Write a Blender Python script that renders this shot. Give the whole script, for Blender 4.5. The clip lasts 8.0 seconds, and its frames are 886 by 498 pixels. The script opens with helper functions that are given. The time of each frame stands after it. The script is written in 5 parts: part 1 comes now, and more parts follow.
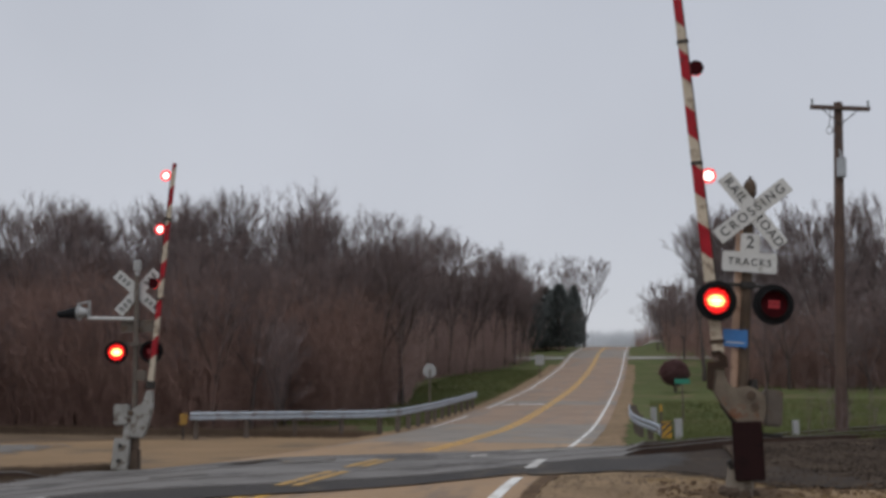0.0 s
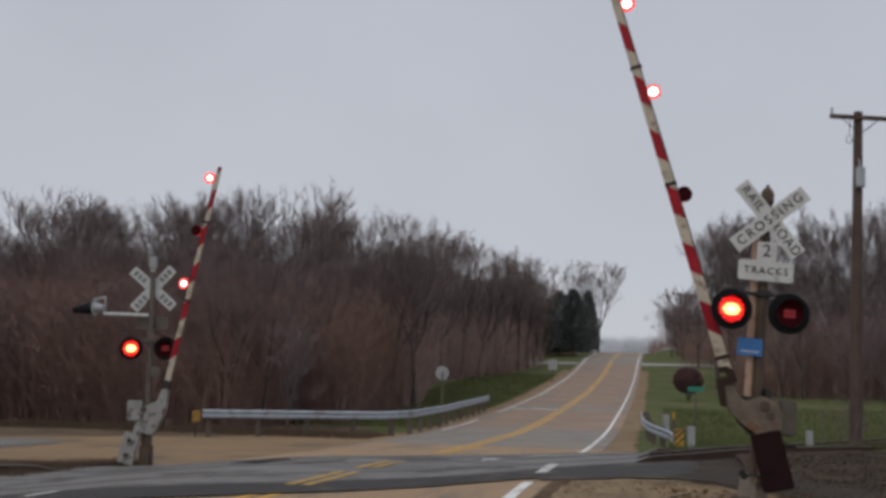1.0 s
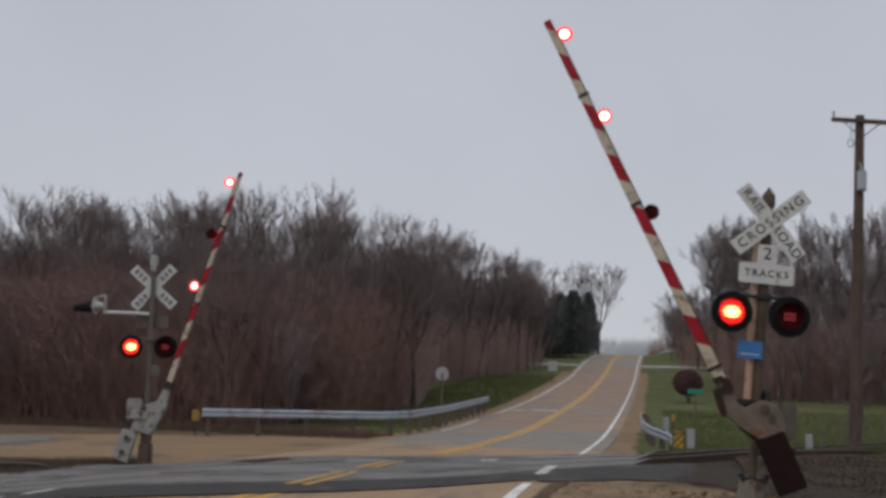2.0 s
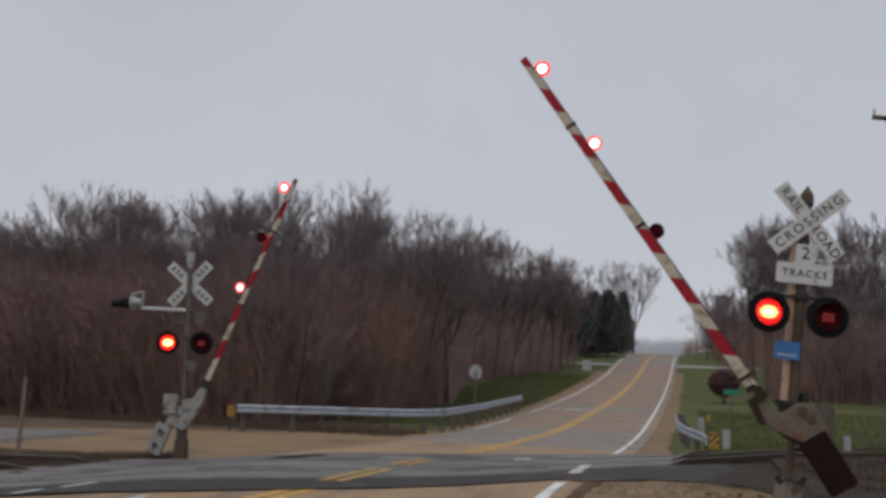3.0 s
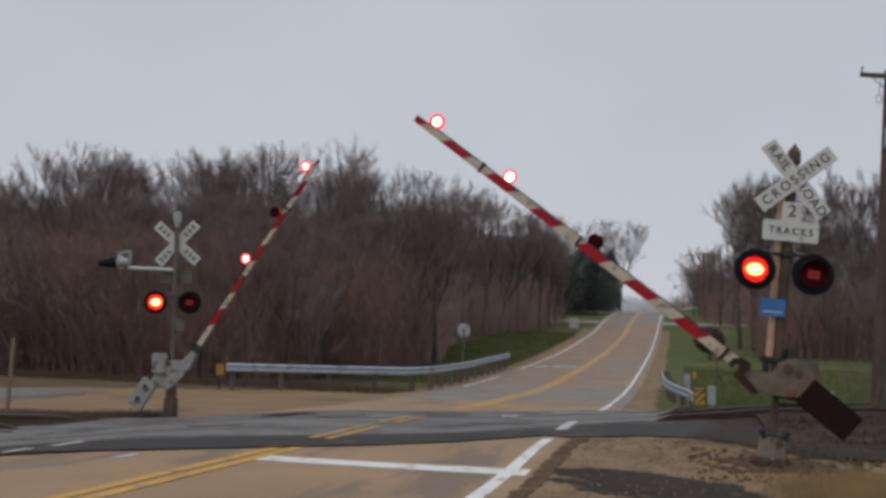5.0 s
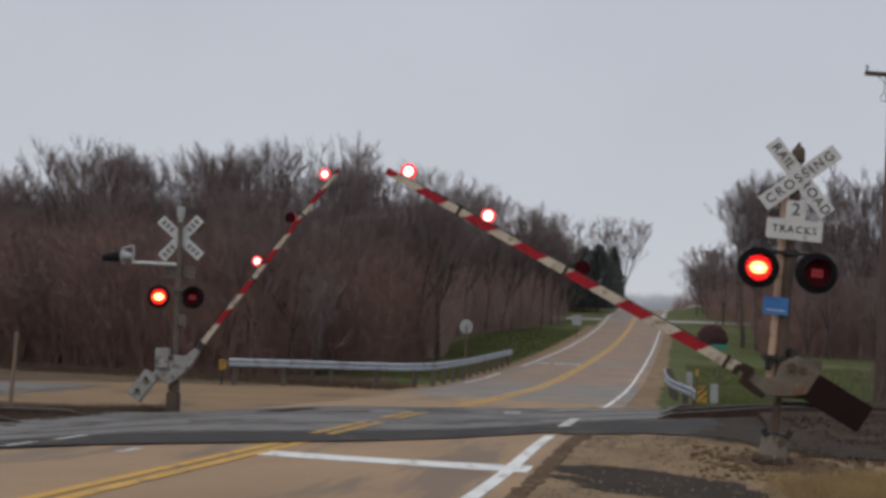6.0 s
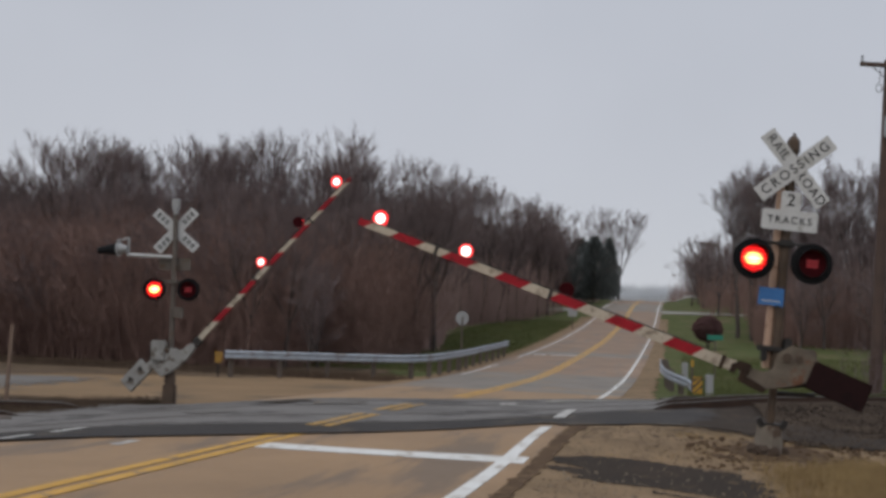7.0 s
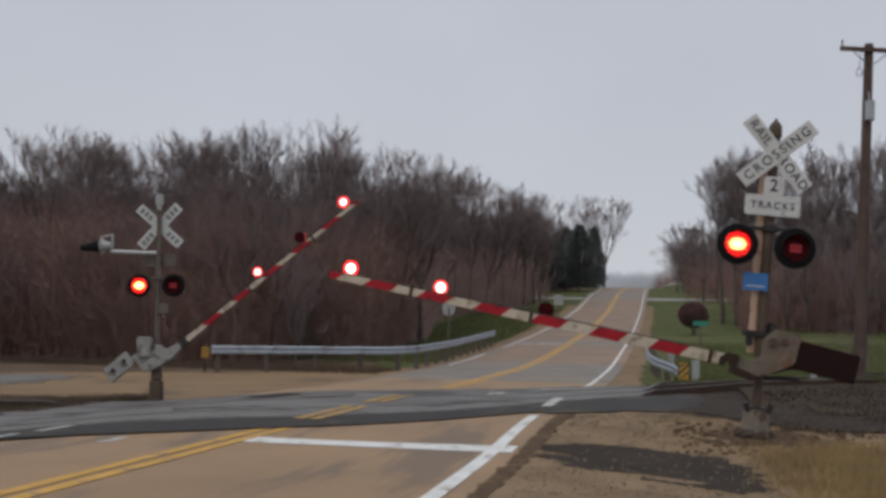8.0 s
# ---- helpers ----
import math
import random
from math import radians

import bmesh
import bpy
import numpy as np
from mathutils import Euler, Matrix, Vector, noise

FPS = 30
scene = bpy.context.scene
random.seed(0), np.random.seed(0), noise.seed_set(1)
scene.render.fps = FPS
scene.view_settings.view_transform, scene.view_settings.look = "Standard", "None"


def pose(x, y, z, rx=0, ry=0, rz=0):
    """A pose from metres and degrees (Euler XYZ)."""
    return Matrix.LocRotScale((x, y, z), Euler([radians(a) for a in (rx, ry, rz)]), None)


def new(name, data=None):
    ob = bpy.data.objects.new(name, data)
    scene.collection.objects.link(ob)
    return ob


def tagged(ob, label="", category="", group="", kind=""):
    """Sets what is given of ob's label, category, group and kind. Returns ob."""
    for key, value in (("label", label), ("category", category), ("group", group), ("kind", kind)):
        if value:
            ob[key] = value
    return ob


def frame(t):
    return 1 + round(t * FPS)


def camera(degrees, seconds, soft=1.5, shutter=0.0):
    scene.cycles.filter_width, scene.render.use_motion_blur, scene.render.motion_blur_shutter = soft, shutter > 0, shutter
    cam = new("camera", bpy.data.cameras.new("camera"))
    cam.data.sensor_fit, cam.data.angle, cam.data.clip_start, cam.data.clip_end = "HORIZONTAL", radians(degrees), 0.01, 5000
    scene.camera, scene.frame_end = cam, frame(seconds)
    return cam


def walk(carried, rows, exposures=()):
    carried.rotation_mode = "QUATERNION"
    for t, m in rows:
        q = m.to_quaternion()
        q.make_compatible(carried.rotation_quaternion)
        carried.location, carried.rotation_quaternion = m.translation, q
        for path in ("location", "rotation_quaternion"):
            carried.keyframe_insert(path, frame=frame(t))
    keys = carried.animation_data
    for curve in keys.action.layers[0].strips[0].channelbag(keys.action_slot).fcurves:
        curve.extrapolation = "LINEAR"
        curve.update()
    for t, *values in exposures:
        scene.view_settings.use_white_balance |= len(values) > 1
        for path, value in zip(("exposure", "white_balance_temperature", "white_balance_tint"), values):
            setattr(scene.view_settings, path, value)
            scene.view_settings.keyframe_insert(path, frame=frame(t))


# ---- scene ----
# camera: stands on the shoulder beside the road, y runs along the road
LENS, EYE, TURN = 48.0, 1.57, 12.25
cam = camera(LENS, 8.0, soft=3.5)
ROWS = [  # seconds, pitch, roll, yaw
    (0.0, 8.13, -0.16, -1.11), (0.5, 8.37, -1.35, -0.72), (1.0, 8.27, -1.37, -0.41),
    (2.5, 8.28, -2.36, -0.05), (3.0, 8.13, -2.30, 1.48), (3.5, 7.45, -1.66, 1.14),
    (4.0, 6.73, -1.38, 1.53), (4.5, 6.02, -1.84, 0.91), (6.0, 5.56, -2.41, 0.95),
    (6.5, 5.26, -2.52, 0.88), (7.0, 5.09, -2.23, 0.72), (7.5, 4.83, -1.34, 0.39),
    (8.0, 4.59, -1.15, -0.04),
]
walk(cam, [(t, pose(0, 0, EYE, 90 + p, r, TURN + w)) for t, p, r, w in ROWS],
     exposures=[(0.0, 0.0), (0.5, -0.09), (1.0, -0.10), (3.5, -0.11), (4.5, -0.05), (8.0, -0.05)])

# ---- light: overcast dusk ----
world = bpy.data.worlds.new("overcast_sky")
scene.world = world
world.use_nodes = True
wt = world.node_tree
wn = wt.nodes
wn.clear()
sky = wn.new("ShaderNodeTexSky")
sky.sky_type, sky.sun_disc = "NISHITA", False
sky.sun_elevation, sky.sun_rotation = radians(35), radians(200)
coord = wn.new("ShaderNodeTexCoord")
sep = wn.new("ShaderNodeSeparateXYZ")
wt.links.new(coord.outputs["Generated"], sep.inputs[0])
ramp = wn.new("ShaderNodeValToRGB")
ramp.color_ramp.elements[0].position, ramp.color_ramp.elements[0].color = 0.0, (0.565, 0.575, 0.62, 1)
ramp.color_ramp.elements[1].position, ramp.color_ramp.elements[1].color = 1.0, (0.98, 1.03, 1.12, 1)
mid = ramp.color_ramp.elements.new(0.40)
mid.color = (0.49, 0.515, 0.575, 1)
wt.links.new(sep.outputs["Z"], ramp.inputs[0])
cloud = wn.new("ShaderNodeTexNoise")
cloud.inputs["Scale"].default_value, cloud.inputs["Detail"].default_value = 2.2, 4
wt.links.new(coord.outputs["Generated"], cloud.inputs["Vector"])
band = wn.new("ShaderNodeMapRange")
band.inputs["From Min"].default_value, band.inputs["From Max"].default_value = 0.3, 0.7
band.inputs["To Min"].default_value, band.inputs["To Max"].default_value = 0.95, 1.05
wt.links.new(cloud.outputs["Fac"], band.inputs["Value"])
shade = wn.new("ShaderNodeVectorMath")
shade.operation = "SCALE"
wt.links.new(ramp.outputs["Color"], shade.inputs[0])
wt.links.new(band.outputs["Result"], shade.inputs["Scale"])
thin = wn.new("ShaderNodeVectorMath")
thin.operation = "SCALE"
thin.inputs["Scale"].default_value = 0.006
wt.links.new(sky.outputs["Color"], thin.inputs[0])
addn = wn.new("ShaderNodeVectorMath")
wt.links.new(shade.outputs[0], addn.inputs[0])
wt.links.new(thin.outputs[0], addn.inputs[1])
bg = wn.new("ShaderNodeBackground")
bg.inputs["Strength"].default_value = 1.0
wt.links.new(addn.outputs[0], bg.inputs["Color"])
wout = wn.new("ShaderNodeOutputWorld")
wt.links.new(bg.outputs[0], wout.inputs["Surface"])

sun_data = bpy.data.lights.new("sun", "SUN")
sun_data.energy, sun_data.angle, sun_data.color = 0.5, radians(40), (1.0, 0.96, 0.9)
new("sun", sun_data).matrix_world = pose(0, 0, 40, 50, 0, -20)


# ---- materials ----
def mat(name, a, b, rough=0.7, metal=0.0, scale=6.0, fine=60.0, bump=0.15, spots=None, spec=0.5, bscale=None, rvar=0.1, streak=None):
    """A surface whose colour wanders between a and b at two scales, with grain relief; spots: colour, amount, scale of stains."""
    m = bpy.data.materials.new(name)
    m.use_nodes = True
    t = m.node_tree
    n, k = t.nodes, t.links
    p = n["Principled BSDF"]
    c = n.new("ShaderNodeTexCoord")
    oi = n.new("ShaderNodeObjectInfo")
    shift = n.new("ShaderNodeVectorMath")
    shift.operation = "ADD"
    k.new(c.outputs["Object"], shift.inputs[0])
    rs = n.new("ShaderNodeMath")
    rs.operation = "MULTIPLY"
    rs.inputs[1].default_value = 37.0
    k.new(oi.outputs["Random"], rs.inputs[0])
    k.new(rs.outputs[0], shift.inputs[1])
    n1 = n.new("ShaderNodeTexNoise")
    n1.inputs["Scale"].default_value, n1.inputs["Detail"].default_value = scale, 5
    n2 = n.new("ShaderNodeTexNoise")
    n2.inputs["Scale"].default_value, n2.inputs["Detail"].default_value = fine, 3
    k.new(shift.outputs[0], n1.inputs["Vector"])
    k.new(shift.outputs[0], n2.inputs["Vector"])
    mixv = n.new("ShaderNodeMix")
    mixv.inputs[0].default_value = 0.4
    k.new(n1.outputs["Fac"], mixv.inputs[2])
    k.new(n2.outputs["Fac"], mixv.inputs[3])
    r = n.new("ShaderNodeMapRange")
    r.inputs["From Min"].default_value, r.inputs["From Max"].default_value = 0.35, 0.65
    k.new(mixv.outputs[0], r.inputs["Value"])
    col = n.new("ShaderNodeMix")
    col.data_type = "RGBA"
    col.inputs[6].default_value, col.inputs[7].default_value = (*a, 1), (*b, 1)
    k.new(r.outputs["Result"], col.inputs[0])
    last = col.outputs[2]
    if spots:
        sc, amount, ss = spots
        n3 = n.new("ShaderNodeTexNoise")
        n3.inputs["Scale"].default_value, n3.inputs["Detail"].default_value = ss, 7
        n3.inputs["Roughness"].default_value = 0.65
        src3 = shift
        if streak:
            src3 = n.new("ShaderNodeVectorMath")
            src3.operation = "MULTIPLY"
            src3.inputs[1].default_value = streak
            k.new(shift.outputs[0], src3.inputs[0])
        k.new(src3.outputs[0], n3.inputs["Vector"])
        r3 = n.new("ShaderNodeMapRange")
        r3.inputs["From Min"].default_value = 0.72 - amount * 0.4
        r3.inputs["From Max"].default_value = 0.80 - amount * 0.4
        k.new(n3.outputs["Fac"], r3.inputs["Value"])
        c3 = n.new("ShaderNodeMix")
        c3.data_type = "RGBA"
        c3.inputs[7].default_value = (*sc, 1)
        k.new(r3.outputs["Result"], c3.inputs[0])
        k.new(last, c3.inputs[6])
        last = c3.outputs[2]
    k.new(last, p.inputs["Base Color"])
    rr = n.new("ShaderNodeMapRange")
    rr.inputs["To Min"].default_value, rr.inputs["To Max"].default_value = max(0.03, rough - rvar), min(1, rough + rvar)
    k.new(n1.outputs["Fac"], rr.inputs["Value"])
    k.new(rr.outputs["Result"], p.inputs["Roughness"])
    p.inputs["Metallic"].default_value = metal
    p.inputs["Specular IOR Level"].default_value = spec
    if bump:
        bn = n.new("ShaderNodeBump")
        bn.inputs["Strength"].default_value = bump
        bn.inputs["Distance"].default_value = 0.02
        src = n2
        if bscale:
            src = n.new("ShaderNodeTexNoise")
            src.inputs["Scale"].default_value, src.inputs["Detail"].default_value = bscale, 4
            k.new(shift.outputs[0], src.inputs["Vector"])
        k.new(src.outputs["Fac"], bn.inputs["Height"])
        k.new(bn.outputs[0], p.inputs["Normal"])
    return m


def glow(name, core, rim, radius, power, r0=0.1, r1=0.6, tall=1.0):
    """A lamp's lens: hot in the middle, red towards its rim, where the lamp's halo is painted in."""
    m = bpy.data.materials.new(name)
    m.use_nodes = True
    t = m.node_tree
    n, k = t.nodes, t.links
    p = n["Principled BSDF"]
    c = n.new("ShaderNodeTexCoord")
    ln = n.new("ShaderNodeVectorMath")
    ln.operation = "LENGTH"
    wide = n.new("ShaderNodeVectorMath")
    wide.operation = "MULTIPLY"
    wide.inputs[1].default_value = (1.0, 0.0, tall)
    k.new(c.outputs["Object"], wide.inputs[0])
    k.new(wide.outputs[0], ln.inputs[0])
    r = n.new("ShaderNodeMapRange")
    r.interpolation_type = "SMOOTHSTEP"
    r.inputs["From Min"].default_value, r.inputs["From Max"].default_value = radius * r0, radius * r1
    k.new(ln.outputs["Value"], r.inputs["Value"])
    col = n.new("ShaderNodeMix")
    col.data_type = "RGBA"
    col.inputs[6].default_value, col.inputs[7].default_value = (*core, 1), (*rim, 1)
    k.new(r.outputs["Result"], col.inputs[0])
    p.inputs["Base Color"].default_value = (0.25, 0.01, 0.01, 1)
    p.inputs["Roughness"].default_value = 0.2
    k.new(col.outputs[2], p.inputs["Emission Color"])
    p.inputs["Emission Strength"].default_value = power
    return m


M = {}
M["grass"] = mat("grass", (0.062, 0.082, 0.026), (0.105, 0.108, 0.043), 0.95, scale=0.5, fine=14, bump=0.6, spots=((0.135, 0.105, 0.058), 0.45, 0.30), spec=0.1, bscale=25)
M["blade"] = mat("grass_blades", (0.062, 0.082, 0.024), (0.125, 0.125, 0.05), 0.85, scale=0.6, fine=9, bump=0, spec=0.15)
M["dry"] = mat("dry_grass", (0.40, 0.285, 0.135), (0.20, 0.135, 0.068), 0.9, scale=2, fine=20, bump=0, spec=0.15)
M["dead"] = mat("dead_stalks", (0.13, 0.09, 0.062), (0.085, 0.06, 0.043), 0.95, scale=2, fine=20, bump=0, spec=0.1)
M["leaf_litter"] = mat("leaf_litter", (0.085, 0.058, 0.038), (0.14, 0.098, 0.064), 0.95, scale=0.6, fine=10, bump=0.7, spots=((0.05, 0.04, 0.026), 0.44, 0.5), spec=0.1, bscale=9)
M["road_tan"] = mat("worn_chip_seal", (0.345, 0.214, 0.112), (0.245, 0.157, 0.088), 0.65, scale=0.40, fine=45, bump=0.25, spots=((0.185, 0.128, 0.084), 0.50, 0.9), spec=0.3, bscale=120, streak=(1.0, 0.16, 1.0))
M["road_grey"] = mat("grey_asphalt", (0.225, 0.195, 0.165), (0.175, 0.152, 0.132), 0.7, scale=0.5, fine=45, bump=0.25, spots=((0.25, 0.18, 0.12), 0.44, 0.4), spec=0.25, bscale=120)
M["road_red"] = mat("reddish_asphalt", (0.30, 0.203, 0.142), (0.225, 0.160, 0.118), 0.75, scale=0.35, fine=30, bump=0.2, spots=((0.215, 0.172, 0.14), 0.48, 0.7), spec=0.2, bscale=100, streak=(1.0, 0.12, 1.0))
M["tar"] = mat("dark_asphalt", (0.036, 0.032, 0.031), (0.060, 0.053, 0.049), 0.8, scale=0.8, fine=50, bump=0.4, spots=((0.095, 0.078, 0.062), 0.42, 0.9), spec=0.15, bscale=60)
M["lane"] = mat("grey_paved_lane", (0.178, 0.164, 0.150), (0.140, 0.127, 0.115), 0.8, scale=0.5, fine=30, bump=0.2, spots=((0.22, 0.16, 0.10), 0.40, 0.5), spec=0.15, bscale=70)
M["panel"] = mat("crossing_asphalt", (0.190, 0.176, 0.165), (0.132, 0.122, 0.114), 0.75, scale=0.7, fine=50, bump=0.35, spots=((0.080, 0.073, 0.069), 0.46, 0.6), spec=0.15, bscale=70)
M["dirt"] = mat("gravelly_dirt", (0.275, 0.188, 0.110), (0.165, 0.112, 0.067), 0.9, scale=1.1, fine=26, bump=0.9, spots=((0.125, 0.086, 0.055), 0.40, 1.9), spec=0.15, bscale=30)
M["soil"] = mat("dark_brown_soil", (0.080, 0.050, 0.031), (0.130, 0.084, 0.051), 0.95, scale=2.5, fine=30, bump=0.9, spots=((0.19, 0.13, 0.077), 0.40, 5.0), spec=0.1, bscale=35)
M["mud"] = mat("dark_muddy_asphalt", (0.034, 0.027, 0.022), (0.058, 0.043, 0.033), 0.9, scale=0.9, fine=30, bump=0.6, spots=((0.10, 0.07, 0.044), 0.34, 2.2), spec=0.1, bscale=40)
M["gravel"] = mat("tan_gravel", (0.262, 0.170, 0.094), (0.195, 0.130, 0.075), 0.85, scale=0.35, fine=25, bump=0.5, spots=((0.14, 0.10, 0.066), 0.44, 0.3), spec=0.15, bscale=45)
M["ballast"] = mat("ballast_bed", (0.030, 0.022, 0.017), (0.054, 0.040, 0.031), 0.95, scale=1.2, fine=18, bump=1.0, spots=((0.022, 0.017, 0.014), 0.48, 1.1), spec=0.1, bscale=22)
M["stone"] = mat("ballast_stones", (0.042, 0.031, 0.024), (0.095, 0.072, 0.055), 0.95, scale=1.5, fine=12, bump=0.3, spec=0.1)
M["pale_stone"] = mat("pale_stones", (0.26, 0.21, 0.155), (0.16, 0.125, 0.09), 0.9, scale=3, fine=20, bump=0.3, spec=0.15)
M["white_line"] = mat("worn_white_paint", (0.74, 0.73, 0.70), (0.60, 0.58, 0.54), 0.55, scale=2, fine=30, bump=0.2, spots=((0.34, 0.28, 0.22), 0.40, 4.0))
M["yellow_line"] = mat("worn_yellow_paint", (0.58, 0.315, 0.05), (0.45, 0.25, 0.045), 0.6, scale=2, fine=30, bump=0.2, spots=((0.26, 0.17, 0.09), 0.40, 3.5), spec=0.3)
M["yellow_faded"] = mat("faded_yellow_paint", (0.46, 0.265, 0.06), (0.32, 0.195, 0.065), 0.65, scale=2, fine=30, bump=0.2, spots=((0.16, 0.13, 0.10), 0.46, 2.2), spec=0.3)
M["white_faded"] = mat("faded_white_paint", (0.55, 0.53, 0.50), (0.38, 0.36, 0.33), 0.6, scale=2, fine=30, bump=0.2, spots=((0.16, 0.14, 0.125), 0.50, 2.5), spec=0.3)
M["steel_rail"] = mat("rusty_rail", (0.040, 0.025, 0.019), (0.070, 0.042, 0.030), 0.85, 0.1, scale=3, fine=40, spec=0.2)
M["rail_head"] = mat("worn_rail_head", (0.20, 0.185, 0.17), (0.13, 0.115, 0.10), 0.5, 0.6, scale=4, fine=40, bump=0.05)
M["tie"] = mat("weathered_tie", (0.075, 0.055, 0.042), (0.13, 0.10, 0.08), 0.9, scale=3, fine=30, bump=0.5)
M["zinc"] = mat("galvanised_steel", (0.40, 0.435, 0.48), (0.31, 0.34, 0.385), 0.5, 0.5, scale=3, fine=50, bump=0.05, spots=((0.22, 0.20, 0.185), 0.36, 2.0))
M["post_wood"] = mat("weathered_post", (0.085, 0.066, 0.054), (0.13, 0.104, 0.086), 0.9, scale=4, fine=40, bump=0.3)
M["pole_wood"] = mat("creosoted_pole", (0.060, 0.036, 0.028), (0.105, 0.066, 0.05), 0.85, scale=2, fine=40, bump=0.3)
M["pale_post"] = mat("bleached_post", (0.22, 0.15, 0.11), (0.16, 0.105, 0.076), 0.85, scale=3, fine=40, bump=0.3)
M["mast"] = mat("rusted_mast", (0.058, 0.038, 0.026), (0.10, 0.066, 0.042), 0.75, 0.1, scale=5, fine=40, bump=0.15, spots=((0.15, 0.11, 0.075), 0.32, 3))
M["conduit"] = mat("pinkish_tan_conduit", (0.47, 0.31, 0.215), (0.39, 0.25, 0.175), 0.6, scale=4, fine=40, bump=0.08, spots=((0.22, 0.12, 0.07), 0.32, 4))
M["aluminium"] = mat("dull_silver_paint", (0.135, 0.110, 0.090), (0.092, 0.075, 0.062), 0.6, 0.2, scale=4, fine=40, bump=0.08, spots=((0.10, 0.062, 0.036), 0.40, 3.5))
M["casting"] = mat("stained_cast_steel", (0.170, 0.136, 0.100), (0.098, 0.076, 0.056), 0.7, 0.1, scale=5, fine=40, bump=0.15, spots=((0.14, 0.058, 0.027), 0.44, 4.5))
M["clamp"] = mat("black_steel", (0.018, 0.016, 0.015), (0.04, 0.034, 0.03), 0.6, 0.3, scale=5, fine=40)
M["rusty_clamp"] = mat("dark_rusty_steel", (0.030, 0.019, 0.014), (0.060, 0.036, 0.024), 0.8, 0.2, scale=6, fine=40, bump=0.2, spec=0.2)
M["maroon"] = mat("maroon_counterweight", (0.014, 0.006, 0.006), (0.024, 0.009, 0.009), 0.9, scale=4, fine=40, bump=0.2, spots=((0.015, 0.007, 0.007), 0.42, 4), spec=0.15)
M["pale_weight"] = mat("white_counterweight", (0.32, 0.31, 0.29), (0.21, 0.20, 0.185), 0.65, scale=4, fine=40, bump=0.15, spots=((0.10, 0.075, 0.055), 0.46, 6))
M["concrete"] = mat("stained_concrete", (0.225, 0.190, 0.150), (0.150, 0.125, 0.098), 0.9, scale=4, fine=50, bump=0.3, spots=((0.085, 0.055, 0.037), 0.44, 3))
M["concrete_dark"] = mat("rusty_footing", (0.095, 0.062, 0.042), (0.065, 0.044, 0.031), 0.85, scale=4, fine=50, bump=0.3)
M["sign_white"] = mat("white_sign_sheeting", (0.56, 0.56, 0.545), (0.48, 0.475, 0.46), 0.5, scale=4, fine=40, bump=0.03, spots=((0.34, 0.33, 0.30), 0.34, 5))
M["sign_back"] = mat("sign_back", (0.36, 0.36, 0.355), (0.29, 0.29, 0.285), 0.55, 0.2, scale=3, fine=30, bump=0.03)
M["sign_black"] = mat("black_lettering", (0.022, 0.022, 0.024), (0.05, 0.05, 0.05), 0.55, scale=8, fine=60, bump=0)
M["faint_letter"] = mat("faded_grey_lettering", (0.14, 0.14, 0.135), (0.22, 0.22, 0.21), 0.6, scale=8, fine=60, bump=0)
M["sign_blue"] = mat("blue_sign", (0.030, 0.15, 0.42), (0.045, 0.19, 0.47), 0.4, scale=5, fine=40, bump=0.03)
M["sign_green"] = mat("green_sign", (0.01, 0.16, 0.11), (0.015, 0.2, 0.13), 0.4, scale=5, fine=40, bump=0)
M["lamp_black"] = mat("matt_black_background", (0.007, 0.007, 0.008), (0.013, 0.013, 0.014), 0.8, scale=6, fine=40, bump=0.05, spec=0.15)
M["arm_red"] = mat("red_reflective_stripe", (0.36, 0.012, 0.022), (0.25, 0.010, 0.017), 0.6, scale=5, fine=40, bump=0.05, spots=((0.13, 0.016, 0.018), 0.42, 7), spec=0.2)
M["arm_white"] = mat("cream_stripe", (0.50, 0.425, 0.33), (0.41, 0.345, 0.265), 0.55, scale=5, fine=40, bump=0.05, spots=((0.23, 0.18, 0.13), 0.44, 7))
M["lamp_red"] = mat("red_lamp_housing", (0.16, 0.02, 0.02), (0.10, 0.015, 0.015), 0.5, scale=8, fine=40, bump=0)
M["slat"] = mat("dark_red_blanking_slat", (0.045, 0.003, 0.005), (0.026, 0.002, 0.003), 0.85, scale=10, fine=60, bump=0, spec=0.1)
M["filter"] = mat("faint_red_glow", (0.40, 0.006, 0.014), (0.28, 0.005, 0.010), 0.35, scale=10, fine=60, bump=0)
M["yellow_sign"] = mat("yellow_marker", (0.50, 0.27, 0.02), (0.40, 0.21, 0.02), 0.5, scale=5, fine=40, bump=0)
M["porcelain"] = mat("grey_insulator", (0.38, 0.40, 0.42), (0.30, 0.32, 0.34), 0.4, scale=6, fine=40, bump=0)
M["wire"] = mat("wire", (0.03, 0.03, 0.03), (0.05, 0.05, 0.05), 0.6, scale=6, fine=40, bump=0)
M["bark"] = mat("grey_brown_bark", (0.070, 0.058, 0.054), (0.115, 0.095, 0.087), 0.95, scale=1.5, fine=12, bump=0.4, spec=0.1)
M["twig"] = mat("bare_twigs", (0.140, 0.106, 0.104), (0.205, 0.160, 0.153), 0.95, scale=0.6, fine=6, bump=0, spec=0.1)
M["brush"] = mat("reddish_brown_brush", (0.190, 0.120, 0.102), (0.295, 0.190, 0.158), 0.95, scale=0.25, fine=3, bump=0, spec=0.1)
# lightened copy of the brush, with haze painted into its colour
M["hazed_brush"] = mat("hazed_reddish_brush", (0.32, 0.222, 0.200), (0.45, 0.322, 0.288), 0.95, scale=0.25, fine=3, bump=0, spec=0.1)
